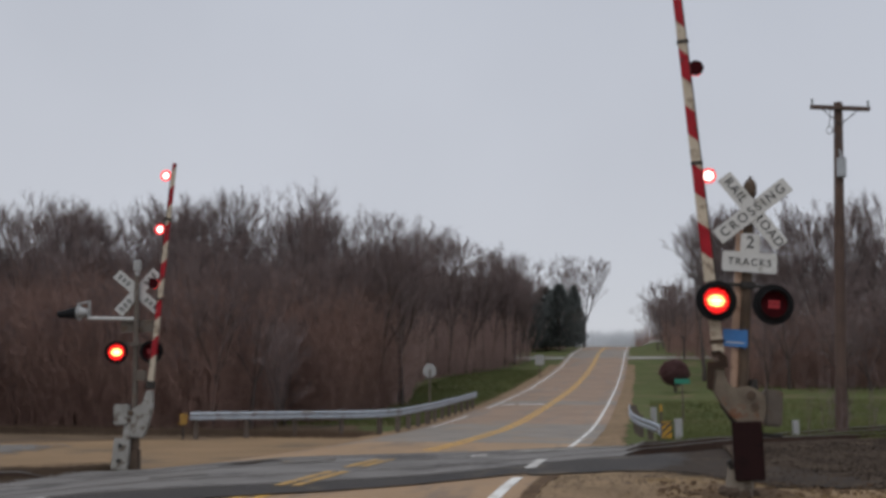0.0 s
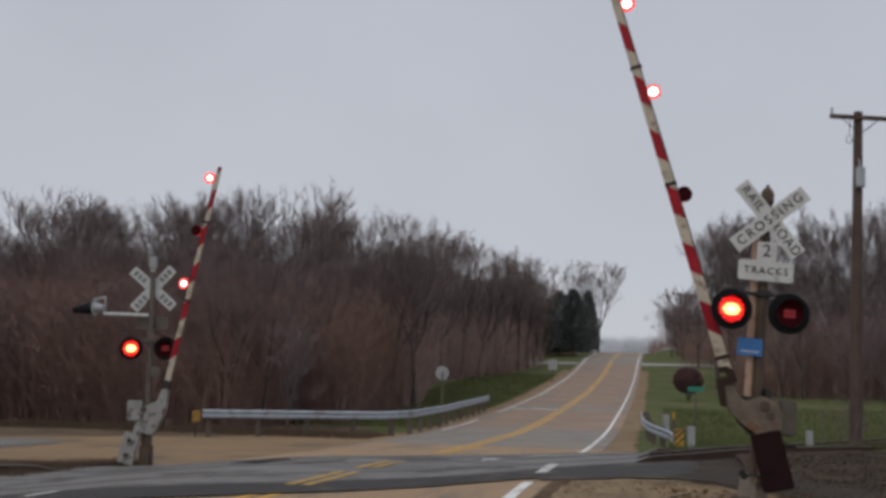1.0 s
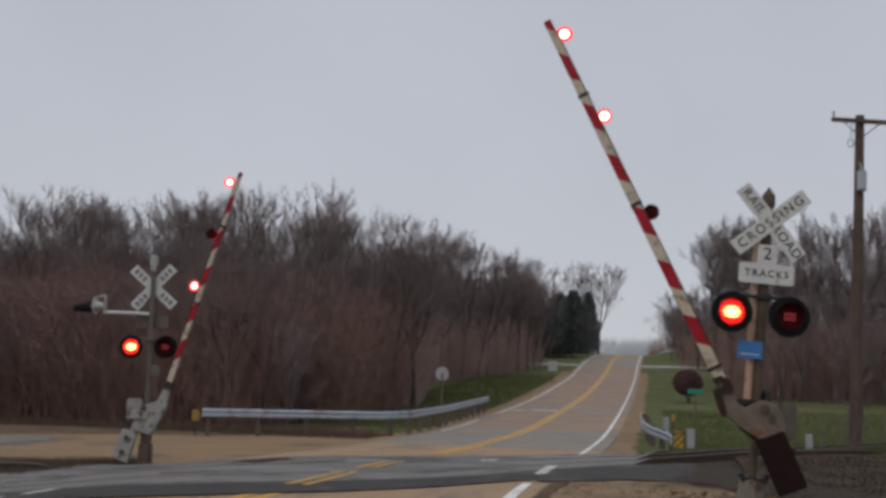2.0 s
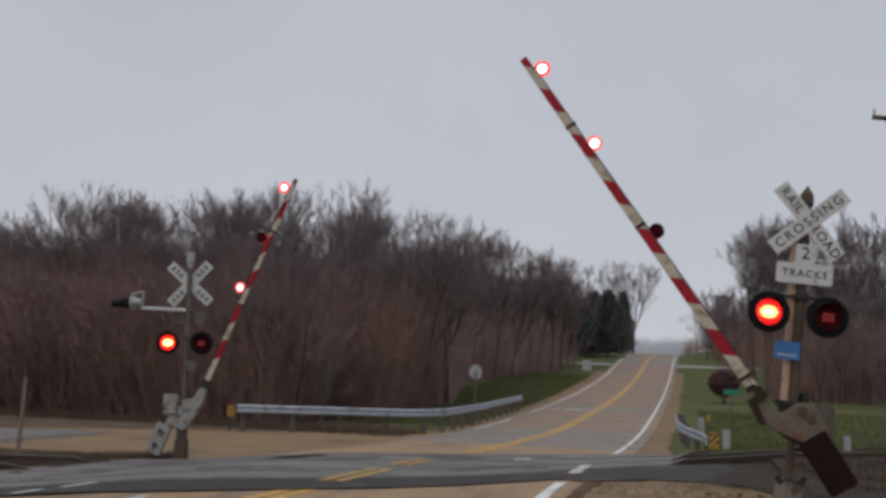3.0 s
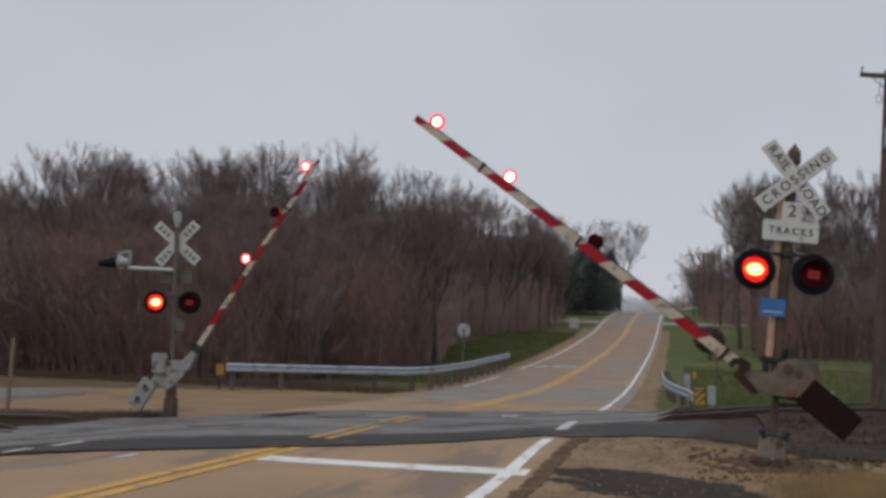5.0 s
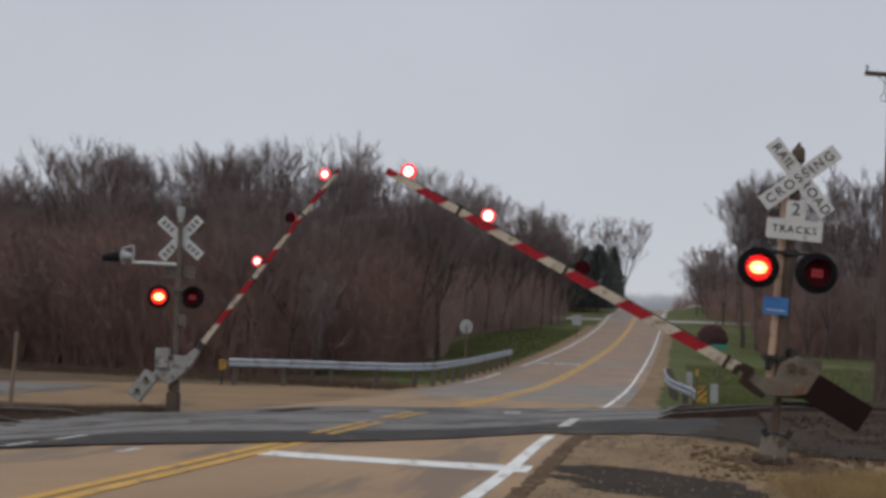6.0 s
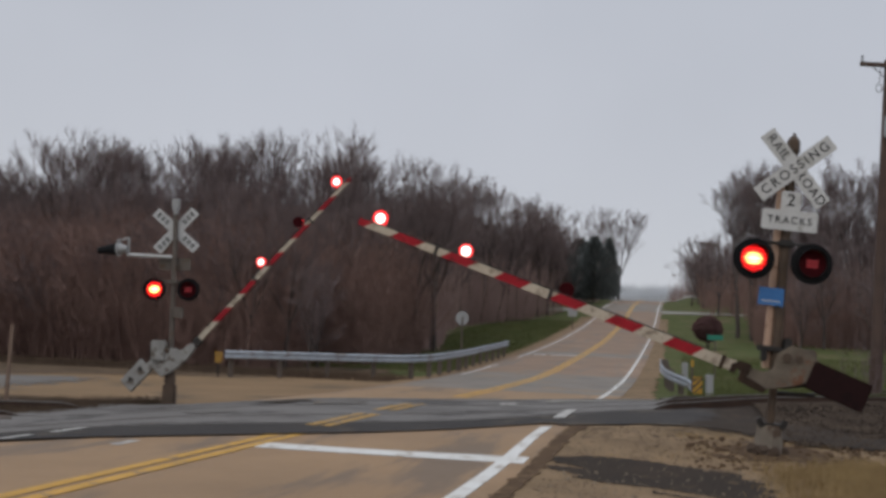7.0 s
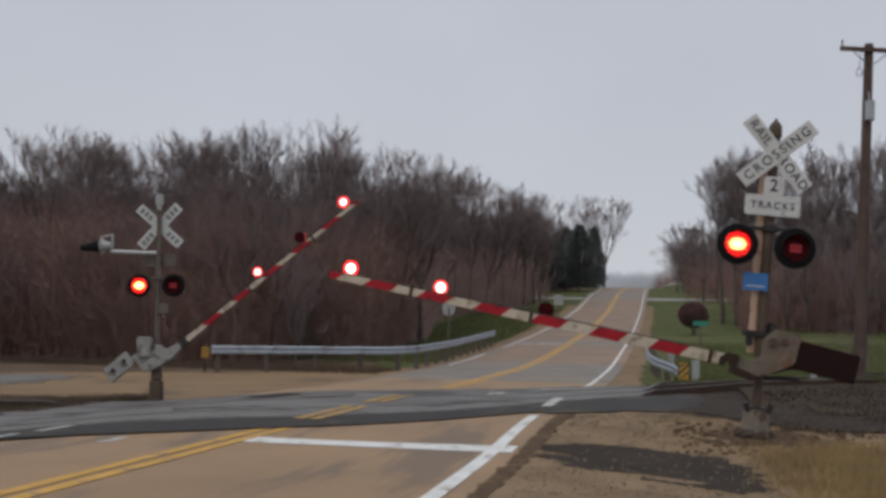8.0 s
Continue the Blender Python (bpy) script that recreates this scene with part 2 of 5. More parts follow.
# aerial haze over the far wood is put into its pale colour
M["far_wood"] = mat("hazed_distant_wood", (0.60, 0.61, 0.64), (0.68, 0.69, 0.72), 0.95, scale=0.05, fine=0.6, bump=0, spec=0.1)
M["needle"] = mat("dark_evergreen", (0.085, 0.095, 0.093), (0.120, 0.130, 0.127), 0.9, scale=1, fine=8, bump=0, spec=0.15)
M["red_leaf"] = mat("russet_leaves", (0.105, 0.056, 0.058), (0.150, 0.082, 0.080), 0.9, scale=1.5, fine=9, bump=0, spec=0.1)
M["pale_road"] = mat("pale_concrete_drive", (0.33, 0.31, 0.28), (0.26, 0.245, 0.22), 0.75, scale=0.4, fine=20, bump=0.2, spec=0.2)
M["roof"] = mat("pale_roof", (0.33, 0.29, 0.26), (0.27, 0.24, 0.22), 0.7, scale=0.4, fine=20, bump=0.2)
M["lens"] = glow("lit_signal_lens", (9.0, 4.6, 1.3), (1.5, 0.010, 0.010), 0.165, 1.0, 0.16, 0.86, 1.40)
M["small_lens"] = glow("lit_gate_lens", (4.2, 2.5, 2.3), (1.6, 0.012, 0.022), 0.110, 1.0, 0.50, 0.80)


# ---- mesh helpers ----
def part(name, bm, material, parent=None, label="", smooth=False):
    me = bpy.data.meshes.new(name)
    bm.to_mesh(me)
    bm.free()
    me.materials.append(material)
    if smooth:
        me.polygons.foreach_set("use_smooth", [True] * len(me.polygons))
    ob = new(name, me)
    ob.parent = parent
    if label:
        tagged(ob, label)
    return ob


def from_arrays(name, verts, faces, material, parent=None):
    me = bpy.data.meshes.new(name)
    me.from_pydata(verts, [], faces)
    me.update()
    me.materials.append(material)
    ob = new(name, me)
    ob.parent = parent
    return ob


def box(bm, cx, cy, cz, sx, sy, sz, bevel=0.0, turn=None):
    """A block of size sx, sy, sz about a centre, turned by a matrix, with bevelled edges."""
    m = Matrix.Translation((cx, cy, cz)) @ (turn or Matrix()) @ Matrix.Diagonal((sx, sy, sz, 1))
    v = bmesh.ops.create_cube(bm, size=1, matrix=m)["verts"]
    if bevel:
        es = list({e for w in v for e in w.link_edges})
        bmesh.ops.bevel(bm, geom=es, offset=bevel, segments=2, affect="EDGES")
    return bm


def tube(bm, a, b, ra, rb=None, n=12, caps=True):
    rb = ra if rb is None else rb
    a, b = Vector(a), Vector(b)
    q = (b - a).to_track_quat("Z", "Y").to_matrix().to_4x4()
    bmesh.ops.create_cone(bm, cap_ends=caps, segments=n, radius1=ra, radius2=rb, depth=(b - a).length, matrix=Matrix.Translation((a + b) / 2) @ q)
    return bm


def disc(bm, r, y0, y1, n=28, cx=0, cz=0, hole=0.0):
    """A ring or disc that faces along y, from y0 to y1."""
    o0, o1, i0, i1 = [], [], [], []
    for i in range(n):
        c, s = math.cos(2 * math.pi * i / n), math.sin(2 * math.pi * i / n)
        o0.append(bm.verts.new((cx + r * c, y0, cz + r * s)))
        o1.append(bm.verts.new((cx + r * c, y1, cz + r * s)))
        if hole:
            i0.append(bm.verts.new((cx + hole * c, y0, cz + hole * s)))
            i1.append(bm.verts.new((cx + hole * c, y1, cz + hole * s)))
    for i in range(n):
        j = (i + 1) % n
        bm.faces.new((o0[i], o0[j], o1[j], o1[i]))
        if hole:
            bm.faces.new((i0[j], i0[i], i1[i], i1[j]))
            bm.faces.new((o0[j], o0[i], i0[i], i0[j]))
            bm.faces.new((o1[i], o1[j], i1[j], i1[i]))
    if not hole:
        bm.faces.new(o0[::-1])
        bm.faces.new(o1)
    bmesh.ops.recalc_face_normals(bm, faces=bm.faces[:])
    return bm


def outline(bm, points, y0, y1, bevel=0.0):
    """A plate cut to an outline in x and z, from y0 to y1."""
    a = [bm.verts.new((x, y0, z)) for x, z in points]
    b = [bm.verts.new((x, y1, z)) for x, z in points]
    fs = [bm.faces.new(a), bm.faces.new(b[::-1])]
    n = len(points)
    for i in range(n):
        fs.append(bm.faces.new((a[i], b[i], b[(i + 1) % n], a[(i + 1) % n])))
    bmesh.ops.recalc_face_normals(bm, faces=fs)
    if bevel:
        bmesh.ops.bevel(bm, geom=list({e for f in fs for e in f.edges}), offset=bevel, segments=2, affect="EDGES")
    return bm


def writing(name, words, size, material, parent, m, spacing=1.0):
    """Words in the built-in font as a flat mesh, centred at the pose m (they read along x, seen from -y)."""
    cu = bpy.data.curves.new(name, "FONT")
    cu.body, cu.size, cu.align_x, cu.align_y, cu.space_character, cu.extrude, cu.offset = words, size, "CENTER", "CENTER", spacing, 0.001, 0.0015
    tmp = new(name, cu)
    me = bpy.data.meshes.new_from_object(tmp.evaluated_get(bpy.context.evaluated_depsgraph_get()))
    bpy.data.objects.remove(tmp)
    me.materials.clear()
    me.materials.append(material)
    ob = new(name, me)
    ob.parent = parent
    ob.matrix_basis = m @ pose(0, 0, 0, 90)
    return ob


def empty(name, m, **tags):
    ob = new(name)
    ob.empty_display_size = 0.2
    ob.matrix_basis = m
    return tagged(ob, **tags)


# ---- lie of the land ----
def smooth(a, b, x):
    t = np.clip((np.asarray(x, float) - a) / (b - a), 0, 1)
    return t * t * (3 - 2 * t)


CENTRE, LANE = -5.5, 3.5
PY = [-3000, 0, 20, 28, 34, 41, 48, 63, 84, 103, 117, 138, 160, 185, 210, 260, 380, 520, 700, 3000]
PZ = [0.0, 0.03, 0.08, 0.0, 0.0, 0.03, 0.2, 0.8, 1.85, 3.2, 4.4, 6.75, 8.35, 9.75, 10.1, 9.2, 9.0, 22.0, 29.0, 30.0]

TRACK, SLOPE = Vector((0.37, 21.3)), math.atan(0.95)
TD, TN = Vector((math.cos(SLOPE), math.sin(SLOPE))), Vector((-math.sin(SLOPE), math.cos(SLOPE)))


def land(x, y):
    """Height of the ground."""
    x, y = np.asarray(x, float), np.asarray(y, float)
    z = np.interp(y, PY, PZ)
    z = z + 0.21 * smooth(-4.5, 0.5, x) * smooth(11.0, 16, y) * (1 - smooth(24, 31, y))
    z = z + 0.20 * smooth(2, 9, x) * smooth(9, 14, y) * (1 - smooth(60, 90, y))
    z = z - 0.20 * smooth(-7.5, -11, x) * smooth(6, 12, y) * (1 - smooth(70, 90, y))
    v = (x - TRACK.x) * TN.x + (y - TRACK.y) * TN.y
    u = (x - TRACK.x) * TD.x + (y - TRACK.y) * TD.y - 0.95 * v
    z = z + 0.16 * smooth(-1.0, 3.0, u) * smooth(-2.2, -0.6, v) * (1 - smooth(6.0, 7.6, v))
    z = z + 0.10 * (1 - smooth(-19, -14.5, u)) * smooth(-2.2, -0.6, v) * (1 - smooth(6.0, 7.6, v))
    z = z + 1.7 * smooth(-1.4, 3.0, x) * smooth(182, 206, y) * (1 - smooth(240, 300, y))
    far = np.clip(np.abs(x - CENTRE) - 20, 0, 400)
    z = z + np.where(y > 60, far * 0.01 * np.where(x > 0, 1.0, -0.6), 0)
    return z


RAILS = (0.2, 1.635, 3.8, 5.235)


def on_track(u, v):
    p = TRACK + TD * u + TN * v
    return p.x, p.y


def skewed(s, v):
    """A place s along the road-parallel ends of the crossing and v across the tracks."""
    return on_track(s + 0.95 * v, v)


def grid_sheet(name, xs, ys, lift, material, fn=None, parent=None):
    verts, faces = [], []
    for y in ys:
        for x in xs:
            px, py = (x, y) if fn is None else fn(x, y)
            verts.append((px, py, float(land(px, py)) + lift))
    w = len(xs)
    for j in range(len(ys) - 1):
        for i in range(w - 1):
            a = j * w + i
            faces.append((a, a + 1, a + w + 1, a + w))
    ob = from_arrays(name, verts, faces, material, parent)
    ob.data.polygons.foreach_set("use_smooth", [True] * len(faces))
    return ob


def lerp(a, b, n):
    return [a + (b - a) * i / (n - 1) for i in range(n)]


YS = [-3000, -800, -200, -60, -25] + lerp(-10, 60, 71) + lerp(62, 220, 80) + [240, 260, 300, 380, 450, 520, 600, 700, 1000, 3000]
XS = [-3000, -800, -300, -150, -100, -80, -60] + lerp(-50, 40, 91) + [50, 60, 80, 120, 200, 500, 3000]
tagged(grid_sheet("ground", XS, YS, -0.05, M["grass"]), "patchy green and dry winter grass over the whole ground", "ground", kind="structure")

RY = lerp(-10, 220, 231) + [240, 260]
road = tagged(grid_sheet("road", lerp(CENTRE - 4.0, CENTRE + 4.0, 9), RY, 0.0, M["road_tan"]),
              "tan chip-sealed two-lane road rising to a far crest", "road", kind="structure")
road.data.materials.append(M["road_grey"])
road.data.materials.append(M["road_red"])
for f in road.data.polygons:
    y = f.center.y
    f.material_index = 1 if 31 < y < 45 or 62 < y < 66 or 130 < y < 150 or y > 172 else 2 if y >= 45 else 0


def strip(name, x0, x1, y0, y1, lift, material, label, category, kind="structure", step=1.0, curve=None, edge=0.0):
    """A sheet that follows the land; curve moves it sideways, edge frays its borders."""
    n = max(2, int((y1 - y0) / step) + 1)
    k = max(2, int(abs(x1 - x0) / 1.0) + 1)
    rnd = random.Random(name)

    verts, faces = [], []
    for j in range(n):
        y = y0 + (y1 - y0) * j / (n - 1)
        c = curve(y) if curve else 0
        e0, e1 = rnd.uniform(-edge, edge), rnd.uniform(-edge, edge)
        for i in range(k):
            x = x0 + e0 + (x1 + e1 - x0 - e0) * i / (k - 1) + c
            verts.append((x, y, float(land(x, y)) + lift))
    for j in range(n - 1):
        for i in range(k - 1):
            a = j * k + i
            faces.append((a, a + 1, a + k + 1, a + k))
    return tagged(from_arrays(name, verts, faces, material), label, category, kind=kind)


# gravel and dirt beside the road
strip("shoulder", CENTRE + 3.85, 30.0, -10, 14.7, 0.006, M["dirt"], "tan gravelly dirt shoulder with muddy patches", "shoulder", edge=0.012, step=0.2)
strip("shoulder", CENTRE + 3.85, 1.75, 14.7, 19.0, 0.006, M["dirt"], "tan gravelly dirt shoulder beside the crossing", "shoulder", edge=0.012, step=0.2)
strip("ballast_bed", 1.6, 26, 14.5, 30, -0.030, M["ballast"], "brown stone ballast slope beside the track", "ballast", edge=0.3)
strip("shoulder", CENTRE + 3.8, CENTRE + 4.9, 19.0, 120, -0.02, M["dirt"], "narrow gravel shoulder along the road", "shoulder", edge=0.2)
strip("shoulder", CENTRE - 5.2, CENTRE - 3.8, 40, 120, -0.02, M["dirt"], "narrow gravel shoulder along the road", "shoulder", edge=0.2)
strip("shoulder", CENTRE - 30, CENTRE - 3.8, -10, 12.0, -0.025, M["dirt"], "tan gravelly dirt shoulder with muddy patches", "shoulder", edge=0.15)
strip("verge", -60, -11.3, 15.5, 20.6, -0.022, M["leaf_litter"], "brown trampled dead grass beside the tracks", "ground", edge=0.5)
strip("wood_floor", -70, -12.8, 36.2, 48.0, -0.03, M["leaf_litter"], "brown leaf litter at the edge of the wood", "ground", edge=0.5)
strip("wood_floor", -80, -20.6, 68.0, 112.0, -0.03, M["leaf_litter"], "brown leaf litter under the trees", "ground", edge=0.5)
strip("wood_floor", -80, -15.2, 48.0, 68.0, -0.03, M["leaf_litter"], "brown leaf litter under the trees", "ground", edge=0.5)
strip("gravel_road", -60, CENTRE - 3.6, 20.5, 42.0, -0.015, M["gravel"], "wide tan gravel side road joining the main road", "road", edge=0.4)
tagged(grid_sheet("wood_floor", lerp(-75, 3.5, 90), lerp(21.9, 40.0, 16), -0.004, M["leaf_litter"], on_track), "brown leaf litter along the edge of the wood", "ground", kind="structure")


def patch(name, corners, lift, material, label, category, fray=0.12, cell=0.07, kind="structure"):
    """A thin layer on the ground inside a rough outline, with a ragged border."""
    g = random.Random(name + label)
    waves = [(g.uniform(2, 14), g.uniform(2, 14), g.uniform(0, 6)) for _ in range(6)]
    xs, ys = [c[0] for c in corners], [c[1] for c in corners]
    nx, ny = int((max(xs) - min(xs)) / cell) + 4, int((max(ys) - min(ys)) / cell) + 4
    x0, y0 = min(xs) - cell, min(ys) - cell

    def inside(x, y):
        w = sum(math.sin(a * x + b * y + c) for a, b, c in waves) / 3 * fray + g.gauss(0, fray * 0.12)
        x, y, hit = x + w, y + w * 0.7, False
        for (ax, ay), (bx, by) in zip(corners, corners[1:] + corners[:1]):
            if (ay > y) != (by > y) and x < ax + (bx - ax) * (y - ay) / (by - ay):
                hit = not hit
        return hit

    verts, faces, index = [], [], {}

    def corner(i, j):
        if (i, j) not in index:
            x, y = x0 + i * cell + g.gauss(0, cell * 0.15), y0 + j * cell + g.gauss(0, cell * 0.15)
            index[i, j] = len(verts)
            verts.append((x, y, float(land(x, y)) + lift))
        return index[i, j]

    for j in range(ny):
        for i in range(nx):
            if inside(x0 + (i + 0.5) * cell, y0 + (j + 0.5) * cell):
                faces.append((corner(i, j), corner(i + 1, j), corner(i + 1, j + 1), corner(i, j + 1)))
    ob = from_arrays(name, verts, faces, material)
    ob.data.polygons.foreach_set("use_smooth", [True] * len(faces))
    return tagged(ob, label, category, kind=kind)


patch("crossing_apron", [(-2.0, 16.55), (-0.9, 16.75), (0.2, 16.9), (0.9, 16.4), (1.2, 17.2), (1.0, 19.0), (0.9, 20.9), (0.4, 21.2), (-2.0, 19.2)], 0.026, M["tar"], "dark asphalt apron beside the crossing", "pavement", 0.16)
patch("dark_patch", [(0.2, 16.9), (0.9, 16.0), (1.5, 15.2), (2.7, 14.7), (3.2, 15.2), (2.5, 17.3), (1.7, 19.6), (0.9, 20.8), (0.7, 18.5)], 0.030, M["mud"], "dark muddy ground beside the crossing apron", "ground", 0.22)
patch("gravel_lane", [on_track(-42, 11), on_track(-13, 11), on_track(-10.5, 15), on_track(-8, 19), on_track(-8.5, 20.4), on_track(-42, 20.4)], -0.006, M["lane"], "grey paved lane on the gravel side road", "road", 0.7, 0.22)
patch("worn_patch", [(-3.94, 23.42), (-3.59, 23.7), (-3.49, 22.87), (-3.81, 22.61)], 0.036, M["white_faded"], "worn white dash on the crossing", "road marking", 0.04, 0.06)
patch("worn_patch", [(-7.52, 20.25), (-6.84, 21.47), (-6.46, 20.69), (-7.18, 19.52)], 0.034, M["lane"], "pale worn patch on the crossing pavement", "pavement", 0.12, 0.08)
patch("worn_patch", [(-8.55, 16.57), (-7.96, 17.44), (-7.61, 16.8), (-8.19, 15.99)], 0.034, M["lane"], "pale worn patch on the crossing pavement", "pavement", 0.12, 0.08)
# dark flangeway groove, its shade laid on as a flat patch
patch("dark_patch", [(-8.39, 19.74), (-7.98, 20.97), (-7.59, 20.62), (-7.86, 19.37)], 0.036, M["mud"], "dark stain beside the far rail", "ground", 0.12, 0.08)
patch("panel_edge", [(-3.0, 24.4), (-1.0, 24.8), (0.4, 25.4), (0.4, 26.0), (-1.0, 25.7), (-3.0, 25.3)], 0.032, M["pale_road"], "pale worn concrete strip between the tracks", "pavement", 0.10)
patch("dark_patch", [(-1.65, 12.95), (-0.8, 13.05), (0.0, 12.7), (0.75, 12.2), (1.1, 11.4), (1.05, 10.3), (0.7, 9.9), (0.3, 10.6), (-0.4, 11.1), (-1.05, 11.4)], 0.012, M["mud"], "dark muddy asphalt patch on the shoulder", "pavement", 0.14)
patch("soil_margin", [(-1.68, 8.0), (-1.52, 8.0), (-1.50, 10.0), (-1.46, 12.6), (-1.42, 15.0), (-1.3, 16.6), (-1.6, 16.6), (-1.68, 13.0)], 0.016, M["soil"], "dark brown soil along the road edge", "ground", 0.025, 0.04)
patch("soil_patch", [(0.55, 13.6), (1.0, 13.3), (1.7, 13.4), (2.3, 13.9), (2.0, 14.5), (1.2, 14.8), (0.7, 14.4)], 0.014, M["soil"], "dark rusty soil round the signal footing", "ground", 0.20)


def along(name, u0, u1, v0, v1, lift, material, label, category):
    us, vs = lerp(u0, u1, int((u1 - u0) / 0.8) + 2), lerp(v0, v1, 6)
    return tagged(grid_sheet(name, us, vs, lift, material, skewed), label, category, kind="structure")


# crossing: asphalt across both tracks, ballast outside of it
along("ballast_bed", -0.7, 75, -2.3, 7.4, -0.026, M["ballast"], "dark brown stone ballast bed under the tracks", "ballast")
along("ballast_bed", -70, -16.1, -2.3, 7.4, -0.026, M["ballast"], "dark brown stone ballast bed under the tracks", "ballast")
along("crossing_pavement", -16.3, -0.7, 0.12, 6.3, 0.022, M["panel"], "worn grey asphalt pavement between the rails", "pavement")
along("crossing_apron", -16.3, -0.6, -1.35, 0.1, 0.024, M["tar"], "dark asphalt apron along the near rail", "pavement")


def rail(v):
    thing = empty("rail", Matrix(), label="rusty steel rail with a polished head on wooden ties", category="rail", group="rails of the two tracks")
    for name, half, z0, z1, material in (("rail_web", 0.036, -0.16, 0.035, M["steel_rail"]), ("rail_head", 0.038, 0.035, 0.055, M["rail_head"])):
        verts, faces = [], []
        us = lerp(-70, 75, 320)
        for u in us:
            for dv, z in ((-half, z0), (half, z0), (half, z1), (-half, z1)):
                x, y = on_track(u, v + dv)
                verts.append((x, y, float(land(x, y)) + z + (-0.022 if -16.3 < u - 0.95 * v < -0.7 else 0.085)))
        for i in range(len(us) - 1):
            for j in range(4):
                a, b = i * 4 + j, i * 4 + (j + 1) % 4
                faces.append((a, b, b + 4, a + 4))
        from_arrays(name, verts, faces, material, thing)
    return thing


for v in RAILS:
    rail(v)


def line(name, x0, x1, spans, material, label, lift=0.008):
    for y0, y1 in spans:
        strip(name, x0, x1, y0, y1, lift, material, label, "road marking", step=0.5)


for x in (CENTRE - 0.22, CENTRE + 0.05):
    line("centre_line", x, x + 0.17, [(-8, 14.6), (26, 205)], M["yellow_line"], "worn yellow double centre line")
    line("centre_line", x, x + 0.17, [(15.2, 18.0), (18.9, 21.5)], M["yellow_faded"], "faded yellow centre line over the crossing", 0.034)
line("edge_line", CENTRE + LANE - 0.065, CENTRE + LANE + 0.065, [(28.0, 34.0), (34.6, 38.2), (38.5, 205)], M["white_line"], "worn white edge line")
line("edge_line", CENTRE + LANE - 0.09, CENTRE + LANE + 0.09, [(-8, 16.5)], M["white_line"], "worn white edge line")
line("edge_line", CENTRE + LANE - 0.10, CENTRE + LANE + 0.12, [(18.2, 20.6)], M["white_faded"], "faded white edge line over the crossing", 0.034)
line("edge_line", CENTRE - LANE - 0.07, CENTRE - LANE + 0.07, [(43, 52), (59, 205)], M["white_line"], "worn white edge line")
strip("stop_line", CENTRE + 0.22, CENTRE + LANE + 0.25, 12.2, 12.75, 0.007, M["white_line"], "white stop line before the crossing", "road marking", step=0.3)
for x, y0, y1 in ((-8.38, 11.3, 11.95), (-8.32, 12.3, 13.1), (-6.87, 11.5, 12.05)):
    strip("edge_line", x - 0.075, x + 0.075, y0, y1, 0.034 if x < -8 else 0.008, M["white_faded"], "faded white dash at the crossing", "road marking", step=0.1)
strip("crack_line", CENTRE - 3.0, CENTRE - 0.3, 62.0, 62.5, 0.008, M["white_line"], "pale patch joint across the lane", "road marking", step=0.2)


# ---- crossing signals ----
def blade(name, thing, ang, y, words, back=False):
    """One blade of the crossbuck about the signal's sign centre."""
    m = pose(0, y, 3.85, 0, ang, 0) if back else pose(0.02, y, 3.80, 0, ang, 0)
    bm = bmesh.new()
    box(bm, 0, 0, 0, 1.22, 0.012, 0.225, 0.004)
    ob = part(name, bm, M["sign_white"], thing, "white reflective blade with black letters")
    ob.matrix_basis = m
    for text, x in words:
        if back:
            for i in range(text):
                b2 = bmesh.new()
                box(b2, x + i * 0.115, -0.009, 0, 0.075, 0.004, 0.12, 0.001)
                box(b2, x + i * 0.115 + 0.012, -0.0115, 0.01 * (-1) ** i, 0.03, 0.004, 0.045, 0.001)
                part("letter_bar", b2, M["faint_letter"], ob)
        else:
            writing("letters", text, 0.178, M["sign_black"], ob, pose(x, -0.0085, 0), 1.36 if len(text) > 4 else 1.12)
    return ob


def louvre(parent, r, count, y, upright):
    """Slats added to make a lamp flash: together they close a round opening of radius r; each turns about its own
    middle line.
    """
    slats = []
    step = 2 * r / count
    for i in range(count):
        c = -r + step * (i + 0.5)
        bm = bmesh.new()
        low, high = [], []
        for s in (-0.5, -0.17, 0.17, 0.5):
            w = math.sqrt(max(0.0, r * r - min(abs(c + s * step), 0.997 * r) ** 2)) + 0.002
            high.append((w, s * step))
            low.append((-w, s * step))
        points = low[::-1] + high
        outline(bm, [(z, x) for x, z in points] if upright else points, -0.001, 0.001)
        sl = part("louvre_slat", bm, M["slat"], parent, "dark red slat added to blank the lamp")
        at = (c, y, 0) if upright else (0, y, c)
        sl.matrix_basis = pose(*at)
        # dim red glow of the unlit lamp, painted on the two middle slats
        if count == 6 and i in (2, 3):
            b2 = bmesh.new()
            box(b2, 0, -0.0025, 0, 0.15, 0.003, step * 0.85)
            part("red_filter", b2, M["filter"], sl, "red strip painted as the unlit lamp's faint glow")
        slats.append((sl, at, upright))
    return slats


